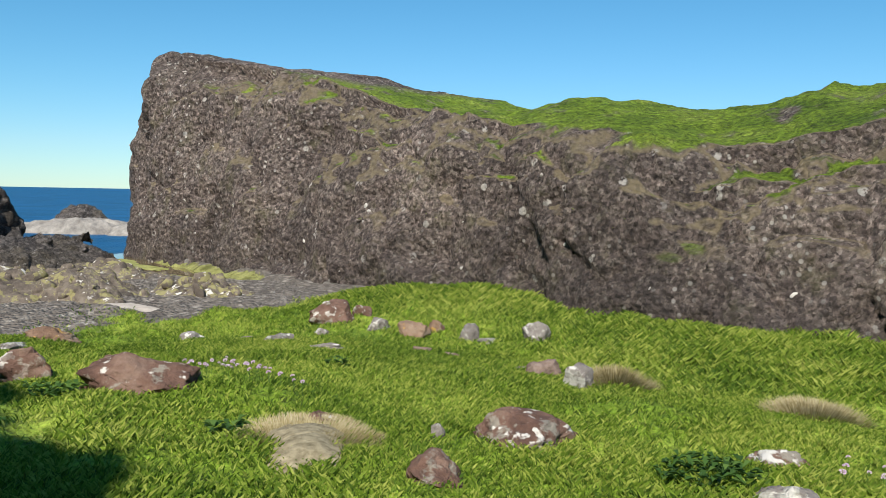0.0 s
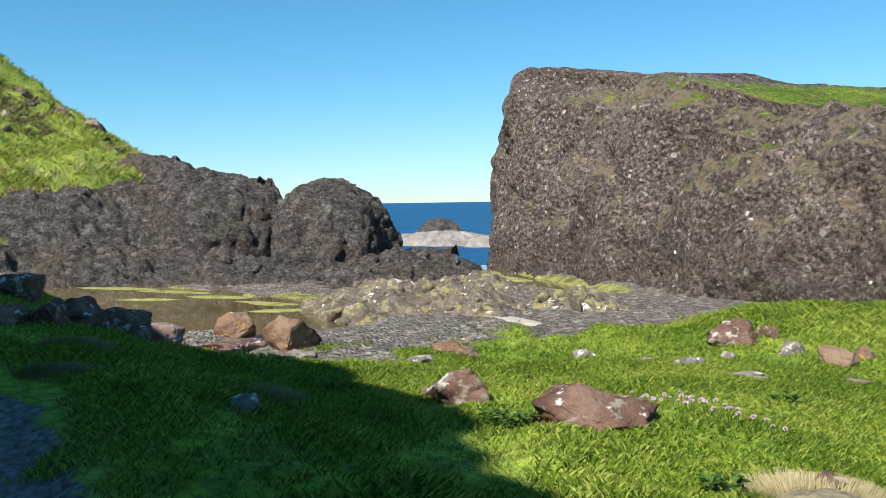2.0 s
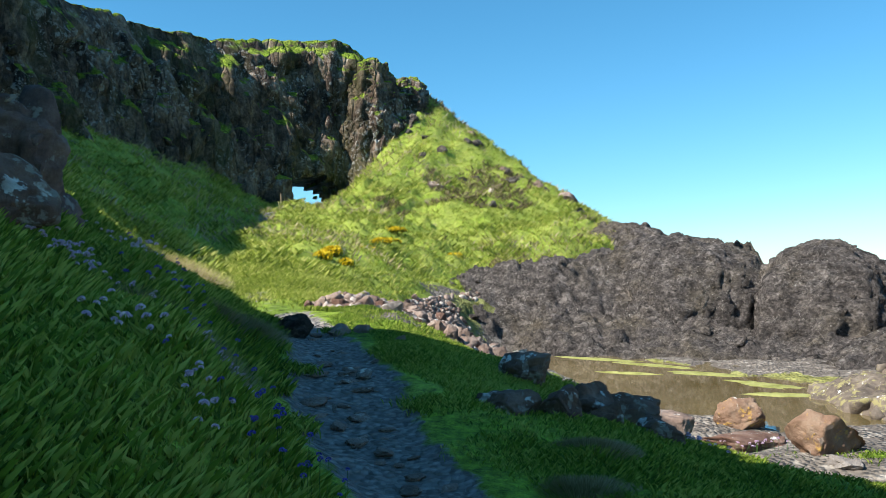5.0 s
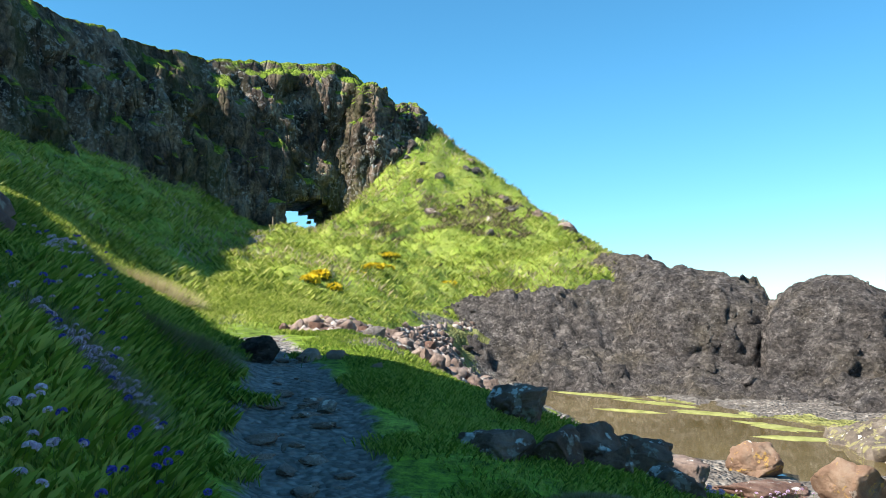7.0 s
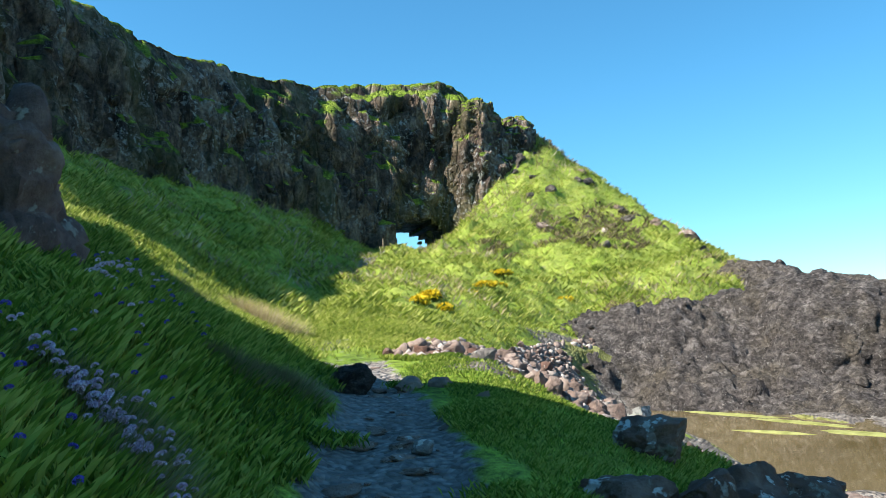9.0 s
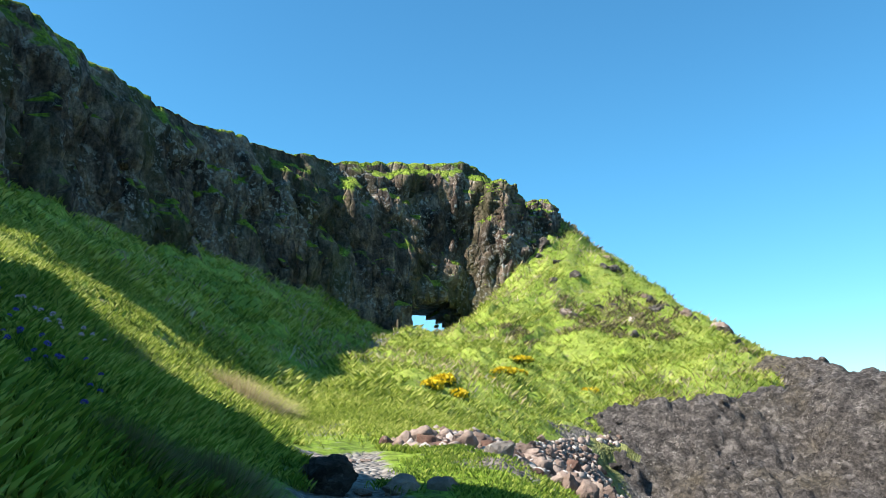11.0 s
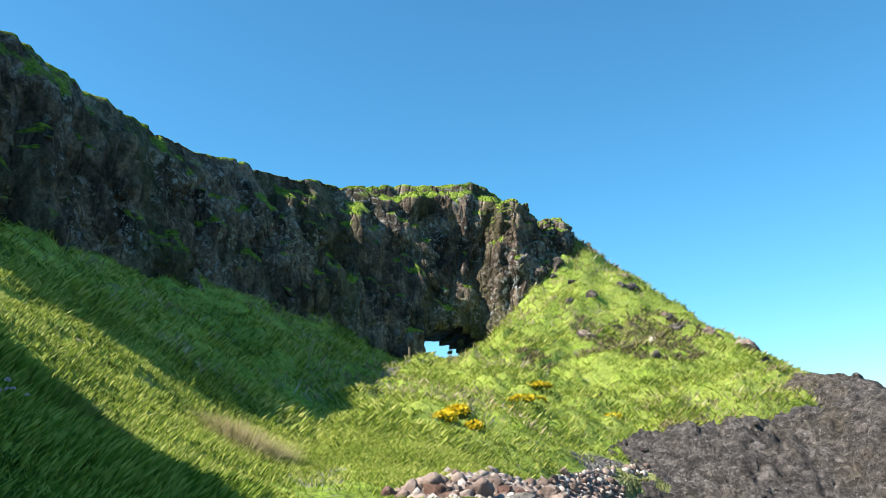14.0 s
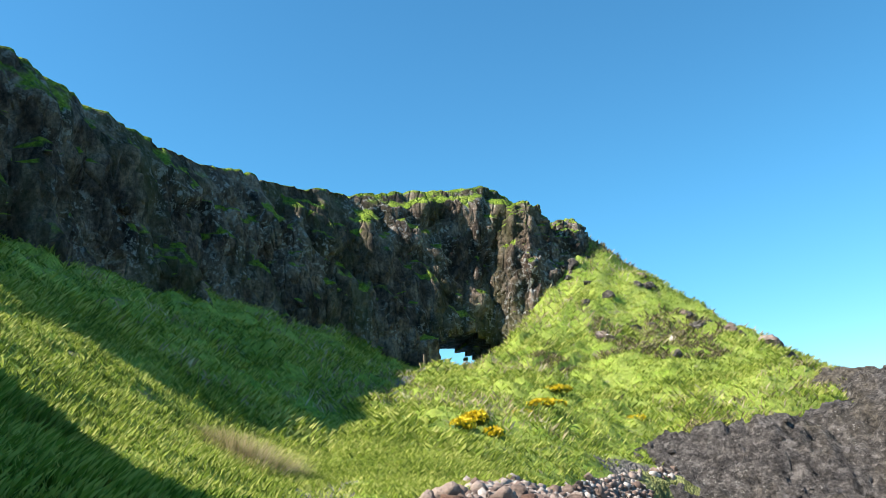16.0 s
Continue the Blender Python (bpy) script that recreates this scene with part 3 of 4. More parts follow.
def set_stones(parent, places, normals, name, materials, count, least, most, low, seed):
    """Stones that stand out of a rock's face, each a part of it."""
    r = np.random.RandomState(seed)
    kinds = []
    for i in range(6):
        me = mesh_of(name, *rock_block(500 + seed * 10 + i, (1, 0.8, 0.75), 2), False)
        me.materials.append(materials[i % len(materials)])
        kinds.append(me)
    ok = np.nonzero(places[:, 2] > low)[0]
    for i in r.choice(ok, count, replace=False):
        ob = new(name, kinds[r.randint(6)])
        ob.parent = parent
        k = least + (most - least) * r.uniform() ** 2.5
        ob.scale = (k, k * r.uniform(0.6, 1.1), k * r.uniform(0.5, 0.9))
        ob.location = places[i] - normals[i] * k * 0.22
        ob.rotation_euler = Vector(normals[i]).to_track_quat("Z", "Y").to_euler()
        ob.rotation_euler.rotate_axis("Z", r.uniform(0, 6.28))


def rock_wall(name, foot, tops, material, label, category, lean=1.5, cap=(0.5, 6.0), back=True, step=0.22, rows=52, cap_rows=26, bumps=None, bottom=-2.5,
              hole=None, seed=0, kind="", studs=None, narrow=None):
    """A wall of rock along the line foot (x, y); tops are heights along it. The face leans back, rounds over and runs on as a top that goes back by cap."""
    f = np.array(foot, float)
    run = np.r_[0, np.cumsum(np.hypot(*np.diff(f, axis=0).T))]
    s = steps(0, run[-1], step)
    cx, cy = np.interp(s, run, f[:, 0]), np.interp(s, run, f[:, 1])
    k = np.exp(-(np.arange(-12, 13) / 6.0) ** 2)
    k /= k.sum()
    soften = lambda a: np.convolve(np.pad(a, 12, mode="reflect", reflect_type="odd"), k, "valid")
    cx, cy = soften(cx), soften(cy)
    tx, ty = np.gradient(cx), np.gradient(cy)
    n = np.hypot(tx, ty)
    inx, iny = -ty / n, tx / n  # the rock lies left of the line
    for _ in range(3):
        inx, iny = soften(inx), soften(iny)
    zt = soften(np.interp(s, run, tops))
    lean_of = soften(np.interp(s, run, lean)) if isinstance(lean, list) else np.full(s.shape, lean)
    lean = 1.0
    r = np.linspace(0, 1, rows)
    face_in, face_z = r**1.3, r
    c = np.linspace(0, 1, cap_rows)[1:]
    into = np.r_[face_in, np.ones(len(c))]
    extra_in = np.r_[cap[0] * smooth(0.82, 1.0, r) ** 2, cap[0] + cap[1] * c]
    rise = np.r_[face_z, np.ones(len(c))]
    if back:
        into = np.r_[into, np.ones(rows - 1)]
        extra_in = np.r_[extra_in, extra_in[-1] + 0.6 * np.linspace(0, 1, rows)[1:]]
        rise = np.r_[rise, np.linspace(1, 0, rows)[1:]]
    S, E = np.meshgrid(s, extra_in, indexing="ij")
    if narrow:
        E = E * (narrow[0] + (1 - narrow[0]) * smooth(narrow[1], narrow[2], S))
    I = lean_of[:, None] * into[None] + E
    R = np.broadcast_to(rise, S.shape)
    x, y = cx[:, None] + inx[:, None] * I, cy[:, None] + iny[:, None] * I
    z = bottom + (zt[:, None] - bottom) * R
    p = np.stack([x, y, z], -1)
    if bumps:
        p = bumps(p, S, I, R, normals_of(p))
    if hole:
        # the tunnel runs slantwise through the wall
        p[..., 1] += 0.42 * np.maximum(I - 1.2, 0) * np.exp(-(((S - 46.7) / 4.0) ** 2)) * smooth(11, 8.5, z)
    keep = None
    faces = grid_faces(*S.shape, keep)
    if hole:
        s0, s1, h = hole
        mid_s = 0.5 * (S[:-1, :-1] + S[1:, 1:])
        mid_z = 0.25 * (p[:-1, :-1, 2] + p[1:, 1:, 2] + p[1:, :-1, 2] + p[:-1, 1:, 2])
        m = S.shape[1]
        lim = h(mid_s)
        front = np.zeros(mid_s.shape, bool)
        front[:, : rows - 1] = (mid_s > s0)[:, : rows - 1] & (mid_s < s1)[:, : rows - 1] & (mid_z < lim)[:, : rows - 1]
        gone = front | front[:, ::-1]
        faces = grid_faces(*S.shape, ~gone)
        extra = []
        for i, j in zip(*np.nonzero(front)):
            for (a, b), q in zip(((((i, j)), (i, j + 1)), ((i + 1, j), (i + 1, j + 1)), ((i, j), (i + 1, j)), ((i, j + 1), (i + 1, j + 1))), ((i - 1, j), (i + 1, j), (i, j - 1), (i, j + 1))):
                if q[1] < 0 or front[q]:
                    continue
                extra.append((a[0] * m + a[1], b[0] * m + b[1], b[0] * m + m - 1 - b[1], a[0] * m + m - 1 - a[1]))
        faces = np.concatenate([faces, np.array(extra)])
    ob = solid(name, p.reshape(-1, 3), faces[:, ::-1], material)
    tagged(ob, label, category, kind=kind)
    if studs:
        face = p[:, : rows - 9].reshape(-1, 3)
        set_stones(ob, face, normals_of(p)[:, : rows - 9].reshape(-1, 3), *studs)
    return ob


def pebbly(p, S, I, R, n):
    """Conglomerate: big bulges, cracks and stones that stand out of the face."""
    x, y, z = p[..., 0], p[..., 1], p[..., 2]
    d1, d2, rid = cells(x * 2.6, y * 2.6, z * 2.6, 3)
    e1, e2, rie = cells(x * 0.7, y * 0.7, z * 0.45, 5)
    out = 0.55 * fbm(x * 0.3, y * 0.3, z * 0.3, 3, 1) + 0.16 * fbm(x * 1.5, y * 1.5, z * 1.5, 3, 2)
    out = out + 0.07 * np.clip(0.5 - d1, 0, 1) * (rid > 0.35) - 0.16 * smooth(0.14, 0.0, e2 - e1)
    out = (out + 0.2 * (rie - 0.5)) * np.where(R > 0.99, 0.35, 1.0)
    return p + n * out[..., None]


def columns(p, S, I, R, n):
    """Rough basalt: upright ribs, ledges and blocks."""
    x, y, z = p[..., 0], p[..., 1], p[..., 2]
    e1, e2, rie = cells(x * 0.55, y * 0.55, z * 0.16, 15)
    g1, g2, rig = cells(x * 1.6, y * 1.6, z * 0.7, 17)
    out = 0.9 * fbm(x * 0.16, y * 0.16, z * 0.12, 3, 21) + 0.22 * fbm(x * 0.9, y * 0.9, z * 0.9, 3, 22)
    h1, h2, rih = cells(x * 3.2, y * 3.2, z * 1.6, 18)
    out = out + 0.75 * (rie - 0.5) - 0.35 * smooth(0.12, 0.0, e2 - e1) + 0.4 * (rig - 0.5) - 0.18 * smooth(0.1, 0.0, g2 - g1) + 0.2 * (rih - 0.5)
    out = out * (0.35 + 0.65 * smooth(1.05, 0.9, R + smooth(2.5, 4.5, I) * 0.3))
    return p + n * out[..., None]

ARCH_FROM, ARCH_TO = 44.1, 49.3  # stretch of the cliff's foot line that the arch opens


def stack_shape(p, S, I, R, n):
    p = pebbly(p, S, I, R, n)
    lift = np.maximum(4.3 - p[:, 59:60, 2], 0) * smooth(1.6, 8.0, I) * (R > 0.99)
    lift = lift + 0.14 * fbm(p[..., 0] * 0.25, p[..., 1] * 0.25, p[..., 2] * 0, 3, 61) * smooth(1.5, 3.5, I) * (R > 0.99)
    return p + np.stack([lift * 0, lift * 0, lift], -1)


rock_wall("rock_headland", [(-6, 45), (-12.2, 40), (-14.6, 36.5), (-13.4, 33), (-9.6, 29.3), (-5.7, 25.5), (-2.1, 21.8), (1.2, 18.6), (4.5, 15.8), (8, 13.2), (18, 7.5)],
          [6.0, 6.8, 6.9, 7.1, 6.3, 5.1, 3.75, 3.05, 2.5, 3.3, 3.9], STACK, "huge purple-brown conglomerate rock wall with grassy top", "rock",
          lean=[1.9, 2.1, 2.2, 2.0, 1.9, 1.7, 1.6, 1.6, 1.6, 1.6, 1.6], cap=(0.9, 9.0), narrow=(0.3, 13, 29), bumps=stack_shape, step=0.13, rows=60,
          studs=("cobble", (STACK, QUARTZ, STACK, STACK, STACK, STACK), 290, 0.07, 0.22, -0.8, 3))

rock_wall("cliff_buttress", [(7.3, -18.2), (1.3, -11.7), (-5.3, -3.6), (-7.7, -0.7), (-10.3, 1.1), (-12.7, 1.8), (-15.3, 2.0), (-18.2, 1.3), (-19.7, -2), (-20.3, -9)],
          [11.8, 11.8, 11.4, 10.5, 9.6, 8.5, 7.8, 7.4, 7.2, 7.2], CLIFF, "dark red-brown cliff buttress rising beside the trail", "cliff",
          lean=1.2, cap=(0.4, 5.0), bumps=columns, step=0.25, seed=4)

CLIFF_FOOT = [(-25, -10), (-23, -4), (-23.6, -0.8), (-27.5, 2.2), (-33, 6), (-38, 10), (-42, 14), (-44.8, 18), (-46.4, 21.5), (-46.8, 23.8), (-47, 26.8), (-47.2, 29.4), (-48.6, 32), (-52, 35), (-57, 38)]
rock_wall("sea_cliff", CLIFF_FOOT, [13, 13, 14.8, 15.0, 15.2, 15.1, 15.4, 15.9, 16.3, 16.5, 16.8, 17.1, 16.2, 14, 12], CLIFF,
          "tall dark basalt cliff pierced by a sea arch", "cliff", lean=[3.4, 3.4, 3.4, 3.4, 3.4, 3.4, 3.4, 3.4, 3.2, 2.8, 2.4, 1.8, 1.8, 2, 2], cap=(0.6, 1.5), bumps=columns, step=0.2, rows=64, bottom=0.0, studs=("rock_block", (CLIFF,), 200, 0.25, 1.0, 5.0, 5),
          hole=(ARCH_FROM, ARCH_TO, lambda s: 8.0 - 0.5 * np.abs((s - ARCH_FROM - 1.6) / 1.6) ** 3))


def basalt(X, Y, Z, seed):
    """Relief of weathered basalt: soft bulges, tilted ledges, joints and fine crumbling."""
    e1, e2, rie = cells(X * 0.7, Y * 0.7, Z * 1.1, seed + 5)
    g1, g2, rig = cells(X * 2.6, Y * 2.6, Z * 3.6, seed + 6)
    ledge = Z * 2.1 + 0.5 * X + 0.9 * fbm(X * 0.6, Y * 0.6, Z * 0.6, 3, seed + 2)
    ledge = np.abs(ledge - np.floor(ledge) - 0.5)
    d = 0.22 * fbm(X * 0.45, Y * 0.45, Z * 0.45, 3, seed) + 0.13 * (rie - 0.5) - 0.10 * smooth(0.10, 0, e2 - e1)
    return d + 0.16 * (ledge - 0.25) + 0.10 * (rig - 0.5) - 0.06 * smooth(0.12, 0, g2 - g1) + 0.11 * fbm(X * 1.8, Y * 1.8, Z * 1.8, 4, seed + 3, 0.65)


def rock_dome(name, x, y, rx, ry, turn, bottom, top, material, label, category="rock", power=3.0, rough=1.0, seed=0, fine=0.16, slabs=0):
    """A rounded outcrop: a dome with ribs, blocks and clefts."""
    around = max(48, int(2 * math.pi * max(rx, ry) / fine))
    out = max(20, int(max(rx, ry) / fine * 0.9) + int((top - bottom) / fine * 0.6))
    a, q = np.meshgrid(np.linspace(0, 2 * math.pi, around + 1), np.linspace(0.0, 1.0, out), indexing="ij")
    f = q * math.pi / 2
    r, h = np.sin(f) ** (2 / power), np.cos(f) ** (2 / power)
    wob = 1 + 0.16 * fbm(np.cos(a) * 1.4, np.sin(a) * 1.4, a * 0 + seed, 3, seed)
    lx, ly = rx * r * np.cos(a) * wob, ry * r * np.sin(a) * wob
    c, s = math.cos(radians(turn)), math.sin(radians(turn))
    p = np.stack([x + c * lx - s * ly, y + s * lx + c * ly, bottom + (top - bottom) * h], -1)
    n = -normals_of(p)
    n[:, 0] = (0, 0, 1)
    X, Y, Z = p[..., 0], p[..., 1], p[..., 2]
    d = basalt(X, Y, Z, seed)
    p = p + n * (rough * d)[..., None]
    p[-1] = p[0]
    p[:, 0] = p[:, 0].mean(axis=0)
    ob = tagged(solid(name, p.reshape(-1, 3), grid_faces(*a.shape)[:, ::-1], material), label, category)
    if slabs:
        set_stones(ob, p.reshape(-1, 3), n.reshape(-1, 3), "slab", (material,), slabs, 0.15, 0.75, bottom + 0.8, seed)
    return ob


rock_dome("cliff_pillar", -47.4, 29.5, 1.7, 2.3, -25, 2.0, 15.5, CLIFF, "sunlit brown rock pillar beside the sea arch", "cliff", power=3.2, rough=1.3, seed=52, slabs=40)
rock_dome("cliff_shoulder", -48.0, 32.3, 2.2, 2.6, -25, 4.0, 14.9, CLIFF, "grassy rock shoulder between the cliff and the hill", "cliff", power=2.6, rough=1.3, seed=56, slabs=30)
rock_dome("rock_outcrop", -24.0, 29.2, 3.3, 3.4, 10, -1.8, 3.0, DARK, "rounded black basalt knob beside the pool", power=2.7, rough=0.7, seed=3, slabs=12, fine=0.12)
rock_dome("rock_outcrop", -18.6, 29.9, 2.75, 3.0, 0, -1.9, 2.45, DARK, "rounded black basalt knob with steep sides", power=2.5, rough=0.75, seed=8, slabs=12, fine=0.12)
rock_dome("rock_ridge", -32.0, 33.4, 6.5, 2.6, -12, -1.0, 4.2, DARK, "black rock ridge below the grassy hill", power=2.2, rough=0.9, seed=15, slabs=40)
rock_dome("rock_platform", -13.6, 26.6, 2.9, 4.4, 12, -2.2, -0.35, DARK, "low dark wave-cut rock platform", power=2.4, rough=0.9, seed=21, slabs=60, fine=0.1)
rock_dome("rock_platform", -9.9, 19.9, 3.9, 3.1, -25, -2.0, -0.6, SHELF, "low brown lichened rock shelf with pale stones", power=2.3, rough=0.9, seed=23, slabs=90, fine=0.09)
rock_dome("rock_platform", -5.9, 20.3, 2.6, 1.7, -35, -1.7, -0.78, SHELF, "flat brown rock shelf with weed patches", power=2.2, rough=0.7, seed=25, slabs=40, fine=0.09)
rock_dome("rock_platform", -9.6, 23.6, 2.6, 1.5, -40, -1.8, -0.7, SHELF, "flat brown rock shelf with weed patches", power=2.2, rough=0.7, seed=26, slabs=40, fine=0.09)
rock_dome("rock_outcrop", -13.25, 3.2, 0.85, 0.8, 20, 0.6, 3.6, REDROCK, "tall layered red rock outcrop in the shaded bank", power=4.5, rough=0.9, seed=61, slabs=24, fine=0.07)


def rock_apron():
    """A broken sheet of basalt that climbs from the pool to the turf."""
    ax, ay = steps(-34.5, -14, 0.11), steps(17, 33, 0.11)
    x, y = np.meshgrid(ax, ay, indexing="ij")
    d, side, _, _ = along([(-35, 16.0, 0), (-31, 17.8, 0), (-28.5, 19.2, 0), (-25.5, 21.2, 0), (-22.5, 22.1, 0), (-16.6, 23.2, 0), (-14.5, 27, 0)], x, y)
    d = np.where(side > 0, d, -d) + 0.7 * fbm(x * 0.45, y * 0.45, x * 0, 4, 95)
    k = np.interp(x, [-33, -28, -24.5, -21.5, -16], [0.92, 0.68, 0.5, 0.16, 0.1])
    z = np.interp(x, [-31, -27, -24], [0.45, -0.5, -1.32]) + k * np.maximum(d, 0) ** 0.95 + 0.8 * np.minimum(d, 0)
    z = z + 0.28 * smooth(0.0, 0.8, d)
    lid = np.interp(x, [-33, -31, -28, -26.5, -24], [1.1, 1.5, 2.1, 2.7, 2.8])
    z = np.minimum(z, lid + 0.06 * (z - lid))
    z = z + 1.5 * smooth(-0.4, 0.6, d) * basalt(x, y, z * 1.3, 12)
    keep = (np.maximum(np.maximum(z[:-1, :-1], z[1:, 1:]), np.maximum(z[1:, :-1], z[:-1, 1:])) > -2.0)
    f = grid_faces(len(ax), len(ay), keep)[:, ::-1]
    used, back = np.unique(f, return_inverse=True)
    p = np.stack([x, y, z], -1)
    ob = solid("rock_apron", p.reshape(-1, 3)[used], back.reshape(-1, 4), DARK)
    tagged(ob, "broken black rock apron sloping into the pool", "rock")
    n = -normals_of(p)
    ok = (z > -1.0) & (x < -18)
    set_stones(ob, p[ok], n[ok], "slab", (DARK,), 160, 0.12, 0.6, -1.0, 12)
    return ob


rock_apron()
rock_dome("rock_islet", -27.5, 62, 5.5, 3.0, 0, -3.0, -0.75, PALE, "low pale wave-washed rock islet in the sea", power=2.5, rough=1.0, seed=31, fine=0.3)
rock_dome("rock_islet", -29.0, 66, 2.2, 2.0, 0, -3.0, 0.1, DARK, "small dark rock islet in the sea", power=2.5, rough=1.2, seed=33, fine=0.3)
rock_dome("rock_islet", -21.0, 60, 4.0, 2.0, 0, -3.0, -0.9, PALE, "flat pale rock skerry in the sea", power=2.5, rough=0.7, seed=35, fine=0.3)


# ---- boulders and stones ----
boulder_count = 0


def boulder(x, y, wide, deep, high, material, label, turn=None, group="", sink=0.16):
    global boulder_count
    boulder_count += 1
    v, f = rock_block(boulder_count * 7 + 3, (wide, deep, high), 5 if wide > 0.45 else 4)
    ob = solid("boulder", v, f, material, shade=False)
    ob.location = (x, y, float(ground_height(x, y)) - 0.02 - sink * high)
    ob.rotation_euler.z = math.atan2(-x, y) + 0.15 * math.sin(boulder_count * 2.3) if turn is None else turn
    return tagged(ob, label, "boulder", group)


boulder(-1.97, 15.01, 1.00, 0.80, 0.48, RED, 'blocky red sandstone boulder in the grass')
boulder(-0.49, 14.07, 0.63, 0.51, 0.38, ORANGE, 'orange-lichened boulder in the turf')
boulder(-1.13, 14.39, 0.50, 0.40, 0.29, GREY, 'grey lichened stone in the turf')
boulder(-0.14, 14.38, 0.30, 0.24, 0.25, ORANGE, 'small orange-lichened stone in the turf')
boulder(0.43, 13.96, 0.39, 0.31, 0.40, GREY, 'upright grey lichened stone')
boulder(1.55, 13.83, 0.54, 0.43, 0.40, GREY, 'grey stone with white lichen')
boulder(1.35, 10.89, 0.58, 0.46, 0.37, BROWN, 'rounded brown boulder on the turf')
boulder(1.67, 10.23, 0.44, 0.35, 0.40, GREY, 'white-topped grey boulder in the turf')
boulder(-2.45, 12.23, 0.52, 0.42, 0.26, GREY, 'small white-lichened stone in short turf')
boulder(-1.70, 11.65, 0.61, 0.49, 0.17, GREY, 'flat white-lichened stone in short turf')
boulder(-3.18, 13.35, 0.29, 0.23, 0.13, GREY, 'small pale stone in short turf')
boulder(-2.03, 13.63, 0.29, 0.23, 0.15, GREY, 'small pale stone in short turf')
boulder(-4.38, 14.08, 0.56, 0.45, 0.19, GREY, 'flat pale stone in short turf')
boulder(-6.24, 13.08, 0.80, 0.64, 0.30, ORANGE, 'flat orange-lichened boulder in the turf')
boulder(-4.12, 8.02, 0.82, 0.65, 0.42, RED, 'red boulder with white lichen on top')
boulder(-2.59, 6.93, 0.99, 0.79, 0.39, RED, 'large red boulder with white lichen patches')
boulder(-0.96, 6.08, 0.38, 0.31, 0.15, RED, 'low red stone sunk in the turf')
boulder(0.52, 6.04, 0.90, 0.72, 0.33, RED, 'long dark red boulder lying in the grass')
boulder(-0.10, 4.81, 0.47, 0.38, 0.27, RED, 'angular red boulder with pale lichen')
boulder(-0.06, 5.98, 0.13, 0.10, 0.16, GREY, 'small upright pale stone')
boulder(2.40, 5.86, 0.55, 0.44, 0.16, RED, 'low red stone in the grass')
boulder(2.03, 4.87, 0.46, 0.37, 0.22, GREY, 'grey-brown stone in the grass')
boulder(-6.63, 15.02, 0.57, 0.45, 0.18, GREY, 'small pale stone in the turf')
boulder(0.86, 11.66, 0.26, 0.21, 0.13, BROWN, 'small brown stone in the turf')
boulder(1.06, 11.28, 0.33, 0.27, 0.13, GREY, 'small grey stone in the turf')
boulder(0.12, 12.00, 0.37, 0.29, 0.13, BROWN, 'small brown stone in the turf')
boulder(-1.54, 15.37, 0.38, 0.31, 0.25, RED, 'small red stone in the turf')
boulder(0.71, 13.80, 0.48, 0.38, 0.13, GREY, 'flat grey stone in the turf')
boulder(-0.36, 12.70, 0.35, 0.28, 0.12, BROWN, 'small brown stone in the turf')
boulder(-9.12, 12.66, 1.04, 0.83, 0.72, ORANGE, 'rust-coloured cracked boulder in the turf')
boulder(-15.08, 17.42, 0.48, 0.38, 0.24, GREY, 'small pale stone in the turf')
boulder(-8.62, 7.81, 0.50, 0.40, 0.33, RED, 'dark red boulder with white lichen')
boulder(-8.68, 7.26, 0.62, 0.49, 0.35, RED, 'dark red boulder in the shade')
boulder(-8.94, 6.83, 0.66, 0.53, 0.27, RED, 'dark red boulder in the shade')
boulder(-9.52, 9.35, 0.34, 0.27, 0.21, ORANGE, 'orange-lichened stone in the turf')
boulder(-10.50, 12.87, 1.36, 1.09, 0.36, RED, 'long flat red slab in the turf')
boulder(-8.54, 12.13, 0.48, 0.39, 0.19, GREY, 'flat white-lichened stone in the turf')
boulder(-6.53, 12.27, 0.61, 0.49, 0.18, GREY, 'flat white stone in short turf')
boulder(-4.95, 5.63, 0.30, 0.24, 0.17, GREY, 'white-lichened stone in the shade')
boulder(-12.66, 13.66, 0.71, 0.57, 0.27, RED, 'red stone with thrift in the turf')
boulder(-10.48, 8.45, 0.41, 0.32, 0.19, DARK, 'dark wet stone at the pool')
boulder(-13.13, 6.65, 0.54, 0.43, 0.31, DARK, 'dark mossy boulder beside the trail')
boulder(-14.24, 10.99, 0.31, 0.25, 0.26, GREY, 'dark grey stone on the shingle')
boulder(-15.12, 12.31, 0.60, 0.48, 0.36, GREY, 'dark grey stone on the shingle')
boulder(-14.88, 9.39, 0.35, 0.28, 0.27, GREY, 'square grey block on the rubble')
boulder(-13.01, 7.72, 0.35, 0.28, 0.20, BROWN, 'brown boulder on the rubble bank')
boulder(-11.83, 7.54, 0.19, 0.15, 0.15, BROWN, 'pale brown stone on the shingle')
boulder(-12.98, 7.23, 0.39, 0.31, 0.18, BROWN, 'brown boulder on the rubble bank')
boulder(-10.14, 8.37, 0.32, 0.26, 0.16, BROWN, 'brown stone on the bank')
boulder(-10.37, 6.10, 0.18, 0.15, 0.10, GREY, 'flat stone beside the trail')
boulder(-9.60, 5.31, 0.05, 0.04, 0.06, GREY, 'small pale stone beside the trail')
boulder(-9.9, 7.85, 0.7, 0.6, 0.34, RED, "smooth dark red boulder in the shade")
boulder(-8.95, 7.85, 0.85, 0.65, 0.4, RED, "smooth dark red boulder in the shade")
boulder(-8.45, 8.35, 0.65, 0.5, 0.34, RED, "red boulder with white lichen patches")
